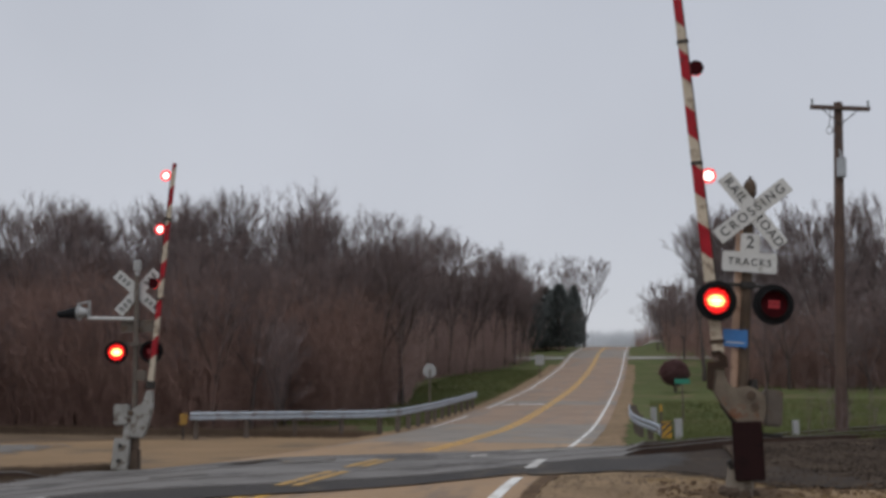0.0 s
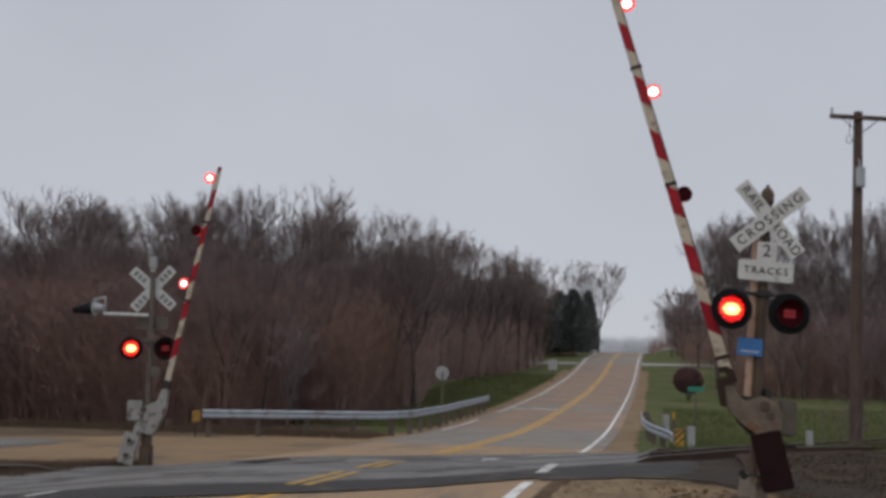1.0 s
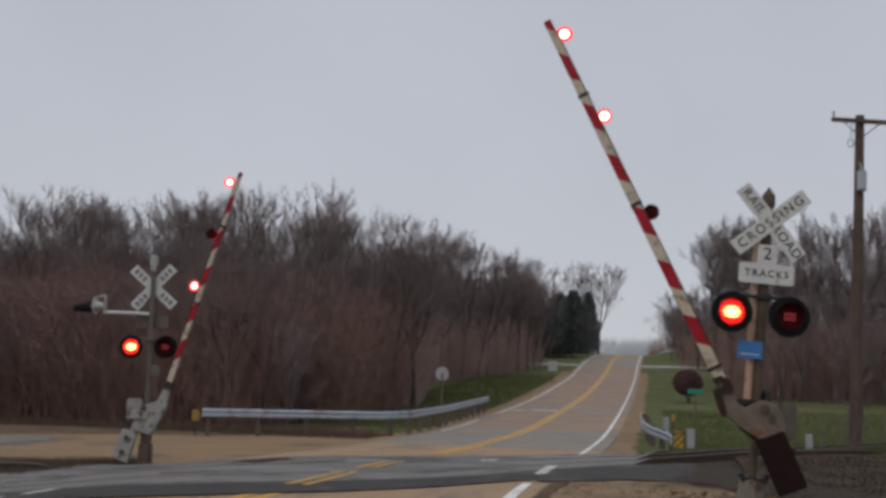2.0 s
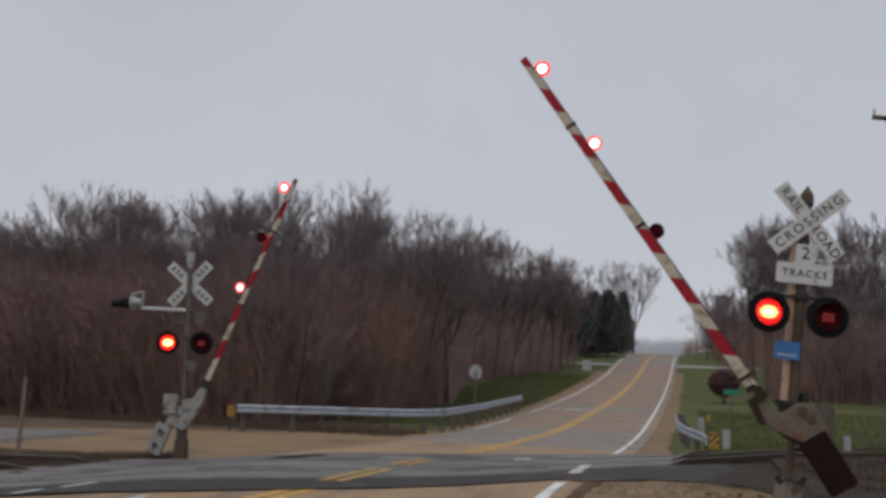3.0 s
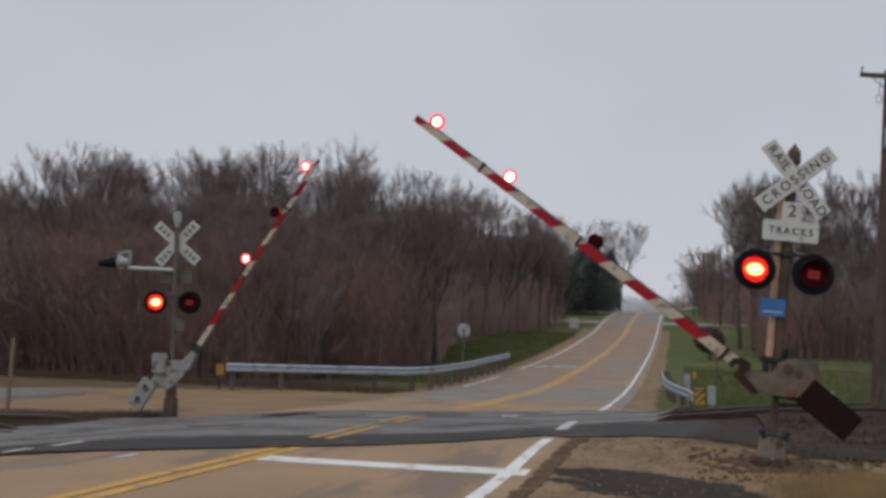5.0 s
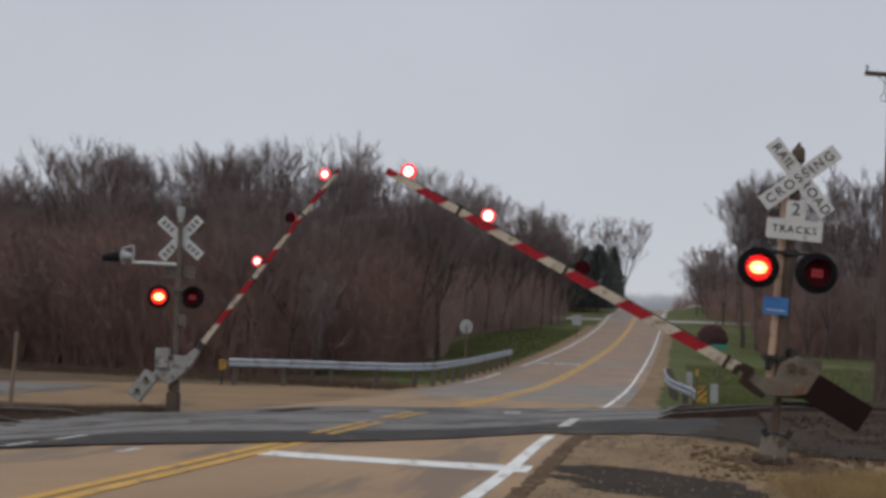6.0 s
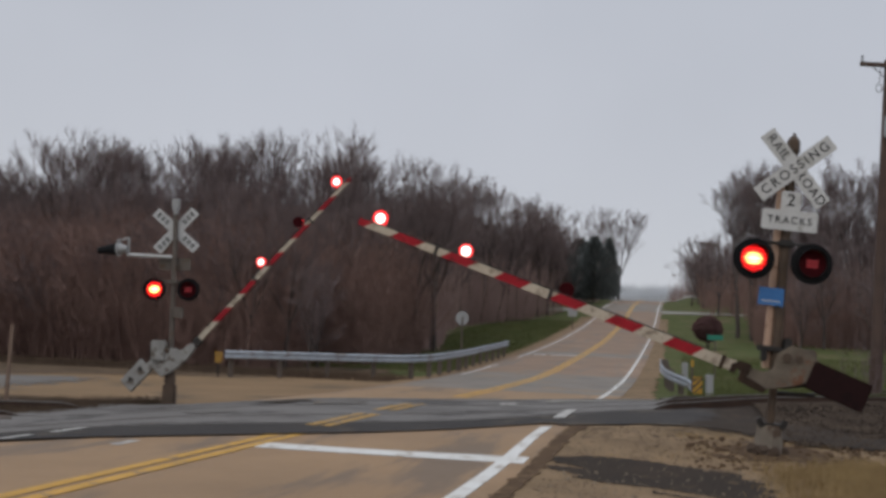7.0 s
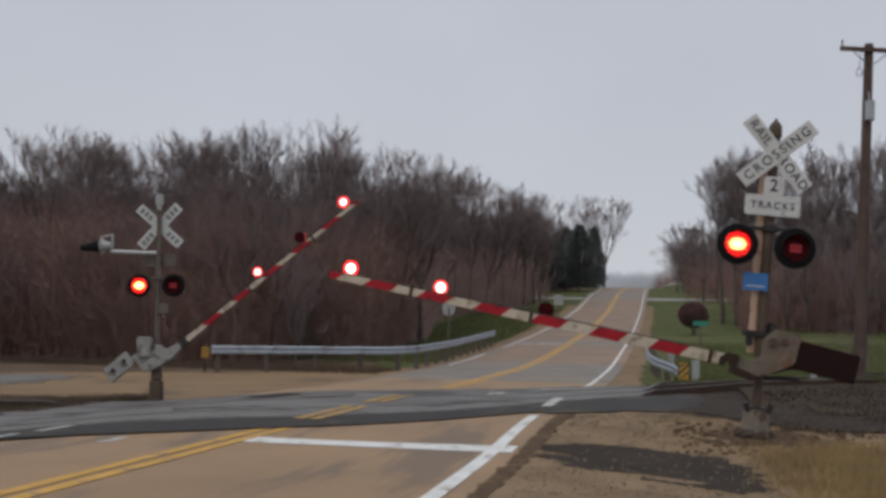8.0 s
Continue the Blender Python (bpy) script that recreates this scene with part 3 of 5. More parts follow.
def lamp_head(thing, x, z, y, r=0.25, back=1):
    """A flasher: black background, hood, ever-glowing lens and the added slats that open and close before it to make it
    flash.
    """
    head = new("lamp_head")
    head.parent = thing
    head.matrix_basis = pose(x, y, z)
    bm = bmesh.new()
    disc(bm, r, 0.0, 0.015, 32, hole=0.170)
    part("background", bm, M["lamp_black"], head)
    bm = bmesh.new()
    tube(bm, (0, 0.02, 0), (0, 0.14, 0), 0.175, 0.10, 20)
    part("housing", bm, M["lamp_black"], head, smooth=False)
    bm = bmesh.new()
    n = 18
    ring = []
    for i in range(n + 1):
        a = math.pi * (-0.12 + 1.24 * i / n)
        deep = 0.05 + 0.10 * max(0.0, math.sin(a))
        for rr in (0.185, 0.19):
            ring.append((bm.verts.new((rr * math.cos(a), 0, rr * math.sin(a))), bm.verts.new((rr * math.cos(a), -deep, rr * math.sin(a)))))
    for i in range(n):
        a, b, c, d = ring[2 * i], ring[2 * i + 1], ring[2 * i + 2], ring[2 * i + 3]
        bm.faces.new((a[0], a[1], c[1], c[0]))
        bm.faces.new((b[0], d[0], d[1], b[1]))
        bm.faces.new((a[1], b[1], d[1], c[1]))
    part("hood", bm, M["lamp_black"], head)
    bm = bmesh.new()
    disc(bm, 0.168, 0.012, 0.018, 28)
    b2 = bmesh.new()
    disc(b2, 0.184, -0.066, 0.0, 28, hole=0.177)
    part("bezel", b2, M["lamp_black"], head)
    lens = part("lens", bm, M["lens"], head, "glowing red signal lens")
    slats = louvre(head, 0.174, 6, -0.032, False)
    return slats


def signal(m, label, near):
    thing = empty("crossing_signal", m, label=label, category="railroad signal", group="crossing signals")
    bm = bmesh.new()
    tube(bm, (0, 0, 0.95 if near else 0.30), (0, 0, 4.03 if near else 4.2), 0.07 if near else 0.058, 0.065 if near else 0.052, 16)
    if near:
        tube(bm, (0, 0, 0.30), (0, 0, 0.96), 0.054, 0.054, 14)
        tube(bm, (0, 0, 0.93), (0, 0, 1.0), 0.09, 0.09, 14)
    part("mast", bm, M["mast"] if near else M["aluminium"], thing)
    bm = bmesh.new()
    if near:
        tube(bm, (0, 0, 4.02), (0, 0, 4.06), 0.075, 0.095, 14)
        tube(bm, (0, 0, 4.06), (0, 0, 4.19), 0.092, 0.085, 14)
        tube(bm, (0, 0, 4.19), (0, 0, 4.25), 0.085, 0.05, 14)
        tube(bm, (0, 0, 4.25), (0, 0, 4.30), 0.028, 0.02, 8)
        part("bell", bm, M["mast"], thing, "rusty brown bell on top")
    else:
        box(bm, 0, 0, 4.42, 0.16, 0.14, 0.26, 0.02)
        tube(bm, (0, 0, 4.18), (0, 0, 4.32), 0.05, 0.05, 10)
        part("bell", bm, M["sign_back"], thing, "pale grey bell housing on top")
    bm = bmesh.new()
    if near:
        tube(bm, (0, 0, -0.15), (0, 0, 0.36), 0.205, 0.165, 8)
        part("foundation", bm, M["concrete"], thing, "stained tapered concrete footing")
        for a in range(6):
            bm = bmesh.new()
            box(bm, 0.16 * math.cos(a), 0.16 * math.sin(a), 0.02, 0.20, 0.16, 0.13, 0.03, pose(0, 0, 0, 8 * a, 12, 50 * a))
            part("footing_stone", bm, M["concrete_dark"], thing)
        bm = bmesh.new()
        box(bm, 0, 0, 0.36, 0.30, 0.26, 0.05, 0.01)
        for sx in (-1, 1):
            box(bm, sx * 0.15, -0.1, 0.38, 0.07, 0.07, 0.12, 0.01, pose(0, 0, 0, 0, sx * 25))
        part("base_flange", bm, M["clamp"], thing)
        bm = bmesh.new()
        tube(bm, (-0.115, 0.03, 1.10), (-0.105, 0.03, 3.62), 0.055, 0.055, 10)
        part("conduit", bm, M["conduit"], thing, "tan painted conduit strapped to the mast")
        bm = bmesh.new()
        box(bm, -0.05, 0.02, 1.36, 0.36, 0.24, 0.07, 0.01)
        box(bm, 0.12, -0.05, 1.42, 0.09, 0.2, 0.2, 0.015)
        box(bm, -0.17, -0.04, 1.28, 0.07, 0.1, 0.18, 0.01)
        part("mounting_clamp", bm, M["clamp"], thing)
        bm = bmesh.new()
        box(bm, 0.46, 0.30, 1.16, 0.24, 0.30, 0.50, 0.03)
        part("gate_mechanism", bm, M["aluminium"], thing, "weathered silver gate machine case")
        bm = bmesh.new()
        tube(bm, (0.1, 0.22, 0.78), (0.62, 0.30, 0.80), 0.03, 0.03, 8)
        part("brace", bm, M["clamp"], thing)
    else:
        box(bm, 0, 0, 0.20, 0.27, 0.27, 0.58, 0.04)
        tube(bm, (0, 0, 0.5), (0, 0, 0.8), 0.13, 0.10, 10)
        part("foundation", bm, M["concrete_dark"], thing, "rust-stained brown footing")
        bm = bmesh.new()
        box(bm, 0, 0, -0.05, 0.60, 0.55, 0.12, 0.03)
        part("footing_pad", bm, M["concrete_dark"], thing)
        bm = bmesh.new()
        box(bm, -0.24, -0.12, 1.20, 0.32, 0.26, 0.44, 0.03)
        part("gate_mechanism", bm, M["pale_weight"], thing, "weathered pale gate machine case")
        bm = bmesh.new()
        box(bm, 0.14, -0.05, 2.02, 0.20, 0.14, 0.24, 0.015)
        part("junction_box", bm, M["aluminium"], thing)
        # side lights on a bracket, turned to the lane beside the tracks
        bm = bmesh.new()
        tube(bm, (-0.05, 0.0, 3.25), (-1.02, -0.05, 3.28), 0.04, 0.035, 10)
        part("side_arm", bm, M["sign_white"], thing, "white bracket arm")
        bm = bmesh.new()
        tube(bm, (-0.25, 0.0, 3.3), (-0.05, 0.0, 3.62), 0.02, 0.02, 8)
        part("side_stay", bm, M["aluminium"], thing)
        side = new("side_lamp")
        side.parent = thing
        side.matrix_basis = pose(-1.20, -0.06, 3.40, 0, 0, -102)
        bm = bmesh.new()
        disc(bm, 0.17, 0.0, 0.02, 24, hole=0.12)
        tube(bm, (0, 0.02, 0), (0, 0.2, 0), 0.125, 0.07, 16)
        part("background", bm, M["sign_back"], side, "silver lamp back")
        bm = bmesh.new()
        tube(bm, (0, -0.02, 0.0), (0, -0.46, -0.03), 0.135, 0.07, 16)
        part("hood", bm, M["lamp_black"], side)
        bm = bmesh.new()
        tube(bm, (-0.98, -0.06, 3.30), (-0.98, -0.06, 3.66), 0.025, 0.025, 8)
        tube(bm, (-0.98, -0.06, 3.64), (-1.24, -0.06, 3.58), 0.022, 0.022, 8)
        part("side_hanger", bm, M["sign_back"], thing)
    # crossbuck
    if near:
        blade("crossbuck_blade", thing, 45 + 3.5, -0.105, [("RAIL", -0.36), ("ROAD", 0.335)])
        blade("crossbuck_blade", thing, -45 + 3.5, -0.12, [("CROSSING", 0.0)])
        bm = bmesh.new()
        outline(bm, [(-0.34, 2.95), (0.34, 2.95), (0.365, 2.975), (0.365, 3.20), (0.34, 3.225), (0.128, 3.225), (0.128, 3.455), (0.105, 3.48), (-0.105, 3.48),
                     (-0.128, 3.455), (-0.128, 3.225), (-0.34, 3.225), (-0.365, 3.20), (-0.365, 2.975)], -0.125, -0.113)
        sign = part("track_count_sign", bm, M["sign_white"], thing, "white sign that counts the tracks")
        writing("letters", "2", 0.235, M["sign_black"], sign, pose(0.0, -0.130, 3.355))
        writing("letters", "TRACKS", 0.135, M["sign_black"], sign, pose(0.0, -0.130, 3.085), 1.25)
        bm = bmesh.new()
        box(bm, -0.15, -0.10, 2.05, 0.33, 0.012, 0.235, 0.004)
        blue = part("emergency_sign", bm, M["sign_blue"], thing, "small blue notice with unreadable white print")
        for k in range(3):
            b2 = bmesh.new()
            box(b2, -0.15 + 0.02 * k, -0.108, 1.99 + 0.055 * k, 0.24 - 0.05 * k, 0.003, 0.016)
            part("print_bar", b2, M["sign_white"] if k == 0 else M["sign_blue"], blue)
    else:
        blade("crossbuck_blade", thing, 45 - 3, 0.09, [(3, -0.50), (3, 0.27)], True)
        blade("crossbuck_blade", thing, -45 - 3, 0.105, [(3, -0.50), (3, 0.27)], True)
        bm = bmesh.new()
        box(bm, 0.0, 0.10, 3.1, 0.7, 0.012, 0.28, 0.004)
        part("track_count_sign", bm, M["aluminium"], thing, "grey back of the track sign")
    # lamp bar and flashers
    bm = bmesh.new()
    zb = 2.78 if near else 2.70
    tube(bm, (-0.34, -0.05, zb), (0.36, -0.05, zb), 0.022, 0.022, 8)
    for sx in (-0.38, 0.38):
        tube(bm, (sx * 0.9, -0.05, zb), (sx, -0.24 if near else 0.0, zb - 0.2), 0.02, 0.02, 8)
    box(bm, 0, 0, zb, 0.2, 0.2, 0.10, 0.02)
    part("lamp_bar", bm, M["clamp"] if near else M["aluminium"], thing)
    z = 2.51 if near else 2.53
    r = 0.27 if near else 0.25
    x0, x1 = (-0.47, 0.27) if near else (-0.385, 0.345)
    y = -0.36 if near else -0.12
    return thing, lamp_head(thing, x0, z, y, r), lamp_head(thing, x1, z, y, r)


SIGNAL_NEAR = pose(1.245, 14.0, 0.23, 0, 4.2, 8)
SIGNAL_FAR = pose(-10.675, 20.02, -0.14, 0, -1.5, 18)
near_signal, near_left, near_right = signal(SIGNAL_NEAR, "rusty crossing signal with white crossbuck and red flashers", True)
far_signal, far_left, far_right = signal(SIGNAL_FAR, "dull silver crossing signal facing away with red flashers", False)


def gate(m, side, length, marks, label, near):
    """A striped arm with its casting and counterweight about the pivot; side -1: it points along -x when down."""
    thing = empty("crossing_gate", m, label=label, category="crossing gate", group="crossing gates")
    drop, s = -0.40, side
    bm = bmesh.new()
    if near:
        shape = [(0.50, -0.35), (0.20, -0.33), (0.11, -0.26), (0.13, -0.05), (0.0, 0.12), (-0.22, 0.13), (-0.40, 0.05), (-0.40, -0.20), (-0.22, -0.36), (0.0, -0.49), (0.11, -0.54), (0.50, -0.47)]
    else:
        shape = [(0.50, -0.33), (0.22, -0.27), (0.06, -0.02), (-0.10, 0.08), (-0.40, 0.08), (-0.50, -0.04), (-0.50, -0.36), (-0.22, -0.46), (0.18, -0.51), (0.50, -0.47)]
    outline(bm, [(s * x, z) for x, z in shape], -0.17, -0.07, 0.012)
    part("casting", bm, M["casting"] if near else M["pale_weight"], thing, "stained cast arm bracket")
    bm = bmesh.new()
    if near:
        outline(bm, [(s * x, z) for x, z in [(0.62, -0.49), (0.62, -0.38), (0.53, -0.30), (0.38, -0.30), (0.38, -0.40), (0.40, -0.47), (0.26, -0.49), (0.10, -0.53), (0.13, -0.60), (0.27, -0.59),
                                             (0.48, -0.56), (0.48, -0.40), (0.54, -0.42), (0.55, -0.49)]], -0.21, -0.172)
        box(bm, s * 0.74, -0.135, drop, 0.05, 0.09, 0.185, 0.006)
    else:
        box(bm, s * 0.62, -0.13, drop, 0.16, 0.10, 0.18, 0.008)
    part("arm_clamp", bm, M["rusty_clamp"] if near else M["clamp"], thing, "dark rusty arm clamp")
    bm = bmesh.new()
    tube(bm, (0, -0.2, -0.05), (0, 0.25, -0.05), 0.06, 0.06, 14)
    tube(bm, (s * -0.15, -0.19, -0.02), (s * -0.15, -0.16, -0.02), 0.05, 0.05, 10)
    part("pivot_shaft", bm, M["mast"], thing)
    bm = bmesh.new()
    if near:
        box(bm, s * -0.71, -0.12, -0.165, 0.76, 0.14, 0.38, 0.015, pose(0, 0, 0, 0, 3))
        part("counterweight", bm, M["maroon"], thing, "dark maroon counterweight plate")
        bm = bmesh.new()
        tube(bm, (0.08, -0.05, -0.44), (0.38, -0.05, -0.28), 0.025, 0.025, 8)
        part("tie_rod", bm, M["clamp"], thing)
    else:
        box(bm, s * -0.88, -0.14, 0.08, 0.66, 0.10, 0.36, 0.015)
        box(bm, s * -0.48, -0.14, 0.0, 0.40, 0.08, 0.16, 0.015)
        part("counterweight", bm, M["pale_weight"], thing, "chalky white counterweight plate")
        for k in (-0.70, -1.02):
            b2 = bmesh.new()
            tube(b2, (s * k, -0.20, 0.10), (s * k, -0.185, 0.10), 0.05, 0.05, 10)
            part("bolt", b2, M["clamp"], thing)
    x, k, step = 0.55, 0, 0.412
    first = 0.53 if near else 0.66
    while x < length - 0.02:
        x1 = min(x + (first if k == 0 else step), length)
        h0, h1 = ((0.155 if near else 0.125) - 0.05 * (q / length) for q in (x, x1))
        sh = 0.06 if x1 < length else 0.0
        sh0 = 0.06 if k else 0.0
        y0, y1 = -0.165, -0.105
        bm = bmesh.new()
        pts = [(s * (x - sh0), drop + h0 / 2), (s * (x1 - sh), drop + h1 / 2), (s * (x1 + sh), drop - h1 / 2), (s * (x + sh0), drop - h0 / 2)]
        outline(bm, pts, y0, y1, 0.004)
        part("arm_stripe", bm, M["arm_white"] if k % 2 == 0 else M["arm_red"], thing)
        x, k = x1, k + 1
    bm = bmesh.new()
    tube(bm, (s * 1.0, -0.135, drop + 0.085), (s * (length - 0.2), -0.135, drop + 0.062), 0.009, 0.009, 6)
    part("lamp_cable", bm, M["clamp"], thing)
    for q in (length - 3.0, length - 1.25):
        bm = bmesh.new()
        box(bm, s * q, -0.135, drop + 0.01, 0.05, 0.085, 0.16, 0.006)
        part("arm_strap", bm, M["clamp"], thing)
    shutters = []
    for q in marks:
        lamp = new("gate_lamp")
        lamp.parent = thing
        lamp.matrix_basis = pose(s * (length - q), -0.078, drop + (0.148 if near else 0.20))
        bm = bmesh.new()
        tube(bm, (0, 0.012, 0), (0, 0.12, 0), 0.095, 0.065, 16)
        box(bm, 0, 0.05, -0.09, 0.05, 0.05, 0.08, 0.006)
        part("lamp_housing", bm, M["lamp_red"], lamp)
        bm = bmesh.new()
        # lens made wider than real, so its red rim carries the halo
        lens_r = (0.118 if near else 0.125) if q == marks[0] else (0.106 if near else 0.115)
        disc(bm, lens_r, 0.0, 0.010, 24)
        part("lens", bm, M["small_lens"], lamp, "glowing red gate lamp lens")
        if q != marks[0]:
            shutters.append(louvre(lamp, lens_r + 0.003, 4, -0.030, not near))
    return thing, shutters


GATE_NEAR, GATE_FAR = pose(1.47, 13.925, 1.529), pose(-10.731, 19.955, 1.095, 0, 0, 3.55)
near_gate, near_shutters = gate(GATE_NEAR, -1, 6.19, (0.27, 1.64, 3.18), "red and cream striped gate arm with maroon counterweight", True)
far_gate, far_shutters = gate(GATE_FAR, 1, 5.46, (0.27, 1.47, 2.66), "red and white striped gate arm with white counterweight", False)


# ---- guardrails ----
def smooth_path(points):
    """Points along a path through a few corners, rounded."""
    pts = [Vector(p) for p in points]
    for _ in range(3):
        out = [pts[0]]
        for a, b in zip(pts, pts[1:]):
            out += [a.lerp(b, 0.25), a.lerp(b, 0.75)]
        pts = out + [pts[-1]]
    return pts


W_SHAPE = [(0.0, 0.155), (0.045, 0.12), (0.045, 0.06), (0.0, 0.02), (0.0, -0.02), (0.045, -0.06), (0.045, -0.12), (0.0, -0.155)]


def guardrail(points, side, height, every, label, end=None):
    thing = empty("guardrail", Matrix(), label=label, category="guardrail")
    pts = smooth_path(points)
    verts, faces = [], []
    k = len(W_SHAPE) * 2
    end = height if end is None else end
    total = len(pts) - 1
    for i, p in enumerate(pts):
        d = (pts[min(i + 1, len(pts) - 1)] - pts[max(i - 1, 0)]).normalized()
        n = Vector((d.y, -d.x)) * side
        z0 = float(land(p.x, p.y)) + height + (end - height) * (i / total) ** 2
        ring = [(o, z) for o, z in W_SHAPE] + [(o - 0.006, z) for o, z in W_SHAPE[::-1]]
        for o, z in ring:
            verts.append((p.x + n.x * o, p.y + n.y * o, z0 + z))
    for i in range(len(pts) - 1):
        for j in range(k):
            a, b = i * k + j, i * k + (j + 1) % k
            faces.append((a, b, b + k, a + k))
    faces.append(tuple(range(k)))
    faces.append(tuple(range((len(pts) - 1) * k, len(pts) * k))[::-1])
    from_arrays("beam", verts, faces, M["zinc"], thing)
    gone = 0.3
    for i, (a, b) in enumerate(zip(pts, pts[1:])):
        tall = height + (end - height) * (i / total) ** 2
        seg = (b - a).length
        while gone < seg:
            p = a.lerp(b, gone / seg)
            d = (b - a).normalized()
            n = Vector((d.y, -d.x)) * -side
            z = float(land(p.x, p.y))
            bm = bmesh.new()
            box(bm, p.x + n.x * 0.22, p.y + n.y * 0.22, z + tall / 2 - 0.05, 0.15, 0.18, tall + 0.35, 0.01, pose(0, 0, 0, 0, 0, math.degrees(math.atan2(d.y, d.x))))
            part("post", bm, M["post_wood"], thing)
            bm = bmesh.new()
            box(bm, p.x + n.x * 0.09, p.y + n.y * 0.09, z + tall, 0.14, 0.16, 0.30, 0.01, pose(0, 0, 0, 0, 0, math.degrees(math.atan2(d.y, d.x))))
            part("block", bm, M["post_wood"], thing)
            gone += every
        gone -= seg
    return thing


guardrail([(-16.3, 34.6), (-13.4, 36.9), (-10.4, 39.0), (-9.9, 40.6), (-9.85, 43.0), (-9.85, 60.6)], 1, 0.82, 1.9, "galvanised guardrail curving round the road corner on posts")
guardrail([(-0.50, 45.0), (-0.44, 40.0), (-0.2, 36.0), (0.62, 33.6)], 1, 0.74, 1.9, "short galvanised guardrail curving off the road", 0.26)


def marker(x, y, w, h, z, label, turn=0, post=True):
    """A yellow and black striped object marker."""
    thing = empty("object_marker", pose(x, y, float(land(x, y)), 0, 0, turn), label=label, category="road sign")
    bm = bmesh.new()
    box(bm, 0, 0, z, w, 0.006, h, 0.002)
    plate = part("plate", bm, M["yellow_sign"], thing)
    for k in range(-1, 3):
        bm = bmesh.new()
        c = z - h / 2 + h * (k + 0.35) / 2.4
        zs = [c - w * 0.5, c - w * 0.5 + h * 0.16, c + w * 0.5 + h * 0.16, c + w * 0.5]
        pts = [(-w / 2, zs[0]), (-w / 2, zs[1]), (w / 2, zs[2]), (w / 2, zs[3])]
        pts = [(a, min(max(b, z - h / 2), z + h / 2)) for a, b in pts]
        if len({round(b, 4) for a, b in pts}) < 3:
            bm.free()
            continue
        outline(bm, pts, -0.008, -0.004)
        part("stripe", bm, M["sign_black"], plate)
    if post:
        bm = bmesh.new()
        box(bm, 0, 0.03, (z + h / 2) / 2 - 0.1, 0.06, 0.05, z + h / 2 + 0.2, 0.004)
        part("post", bm, M["clamp"], thing)
    return thing


marker(0.78, 33.0, 0.30, 0.56, 0.36, "yellow and black striped marker on a post", 10)
marker(-16.45, 34.4, 0.28, 0.40, 0.72, "yellow and black striped marker at the guardrail end", 25)


def stake(x, y, h, w, material, label, name="marker_post", cap=None, lean=0):
    thing = empty(name, pose(x, y, float(land(x, y)), 0, lean, 12), label=label, category="post")
    bm = bmesh.new()
    box(bm, 0, 0, h / 2 - 0.15, w, w * 0.8, h + 0.3, 0.006)
    part("stake", bm, material, thing)
    if cap:
        bm = bmesh.new()
        box(bm, 0, -0.005, h - 0.1, w * 1.15, w * 0.9, 0.22, 0.006)
        part("cap", bm, cap, thing)
    return thing


stake(-12.4, 16.85, 1.55, 0.065, M["pale_post"], "thin bleached wooden post beside the tracks", lean=0.5)
stake(0.62, 33.4, 1.15, 0.06, M["post_wood"], "thin dark delineator post with a yellow top", cap=M["yellow_sign"])
stake(1.15, 33.2, 0.72, 0.22, M["sign_back"], "short pale grey utility post beside the marker", "utility_post")
stake(4.35, 30.5, 0.55, 0.16, M["sign_back"], "short pale post in the grass beyond the tracks", "utility_post")


stake(0.5, 43.0, 0.85, 0.22, M["sign_back"], "short pale grey post behind the guardrail", "utility_post")


def post_sign(name, x, y, h, shape, material, label, category, turn=0, pr=0.03, front=1):
    thing = empty(name, pose(x, y, float(land(x, y)), 0, 0, turn), label=label, category=category)
    bm = bmesh.new()
    box(bm, 0, 0.025 * front, h / 2 - 0.15, 2 * pr, 0.03, h + 0.4, 0.004)
    part("post", bm, M["post_wood"], thing)
    bm = bmesh.new()
    outline(bm, [(a, h + b) for a, b in shape], -0.002, 0.004)
    part("plate", bm, material, thing)
    return thing


OCT = [(0.36 * math.cos(math.pi / 8 + i * math.pi / 4), 0.36 * math.sin(math.pi / 8 + i * math.pi / 4)) for i in range(8)]
post_sign("stop_sign", -9.95, 47.2, 2.52, OCT, M["sign_back"], "bare metal back of a stop sign on a post", "stop sign", 35, 0.04, -1)
post_sign("street_sign", 1.87, 47.5, 1.85, [(-0.36, -0.10), (0.36, -0.10), (0.36, 0.13), (-0.36, 0.13)], M["sign_green"], "small green street sign on a post", "street sign", -20)
post_sign("street_sign", -9.85, 100.0, 1.7, [(-0.45, -0.5), (0.45, -0.5), (0.45, 0.5), (-0.45, 0.5)], M["sign_back"], "pale sign beside the far side road", "road sign", 10, 0.05)


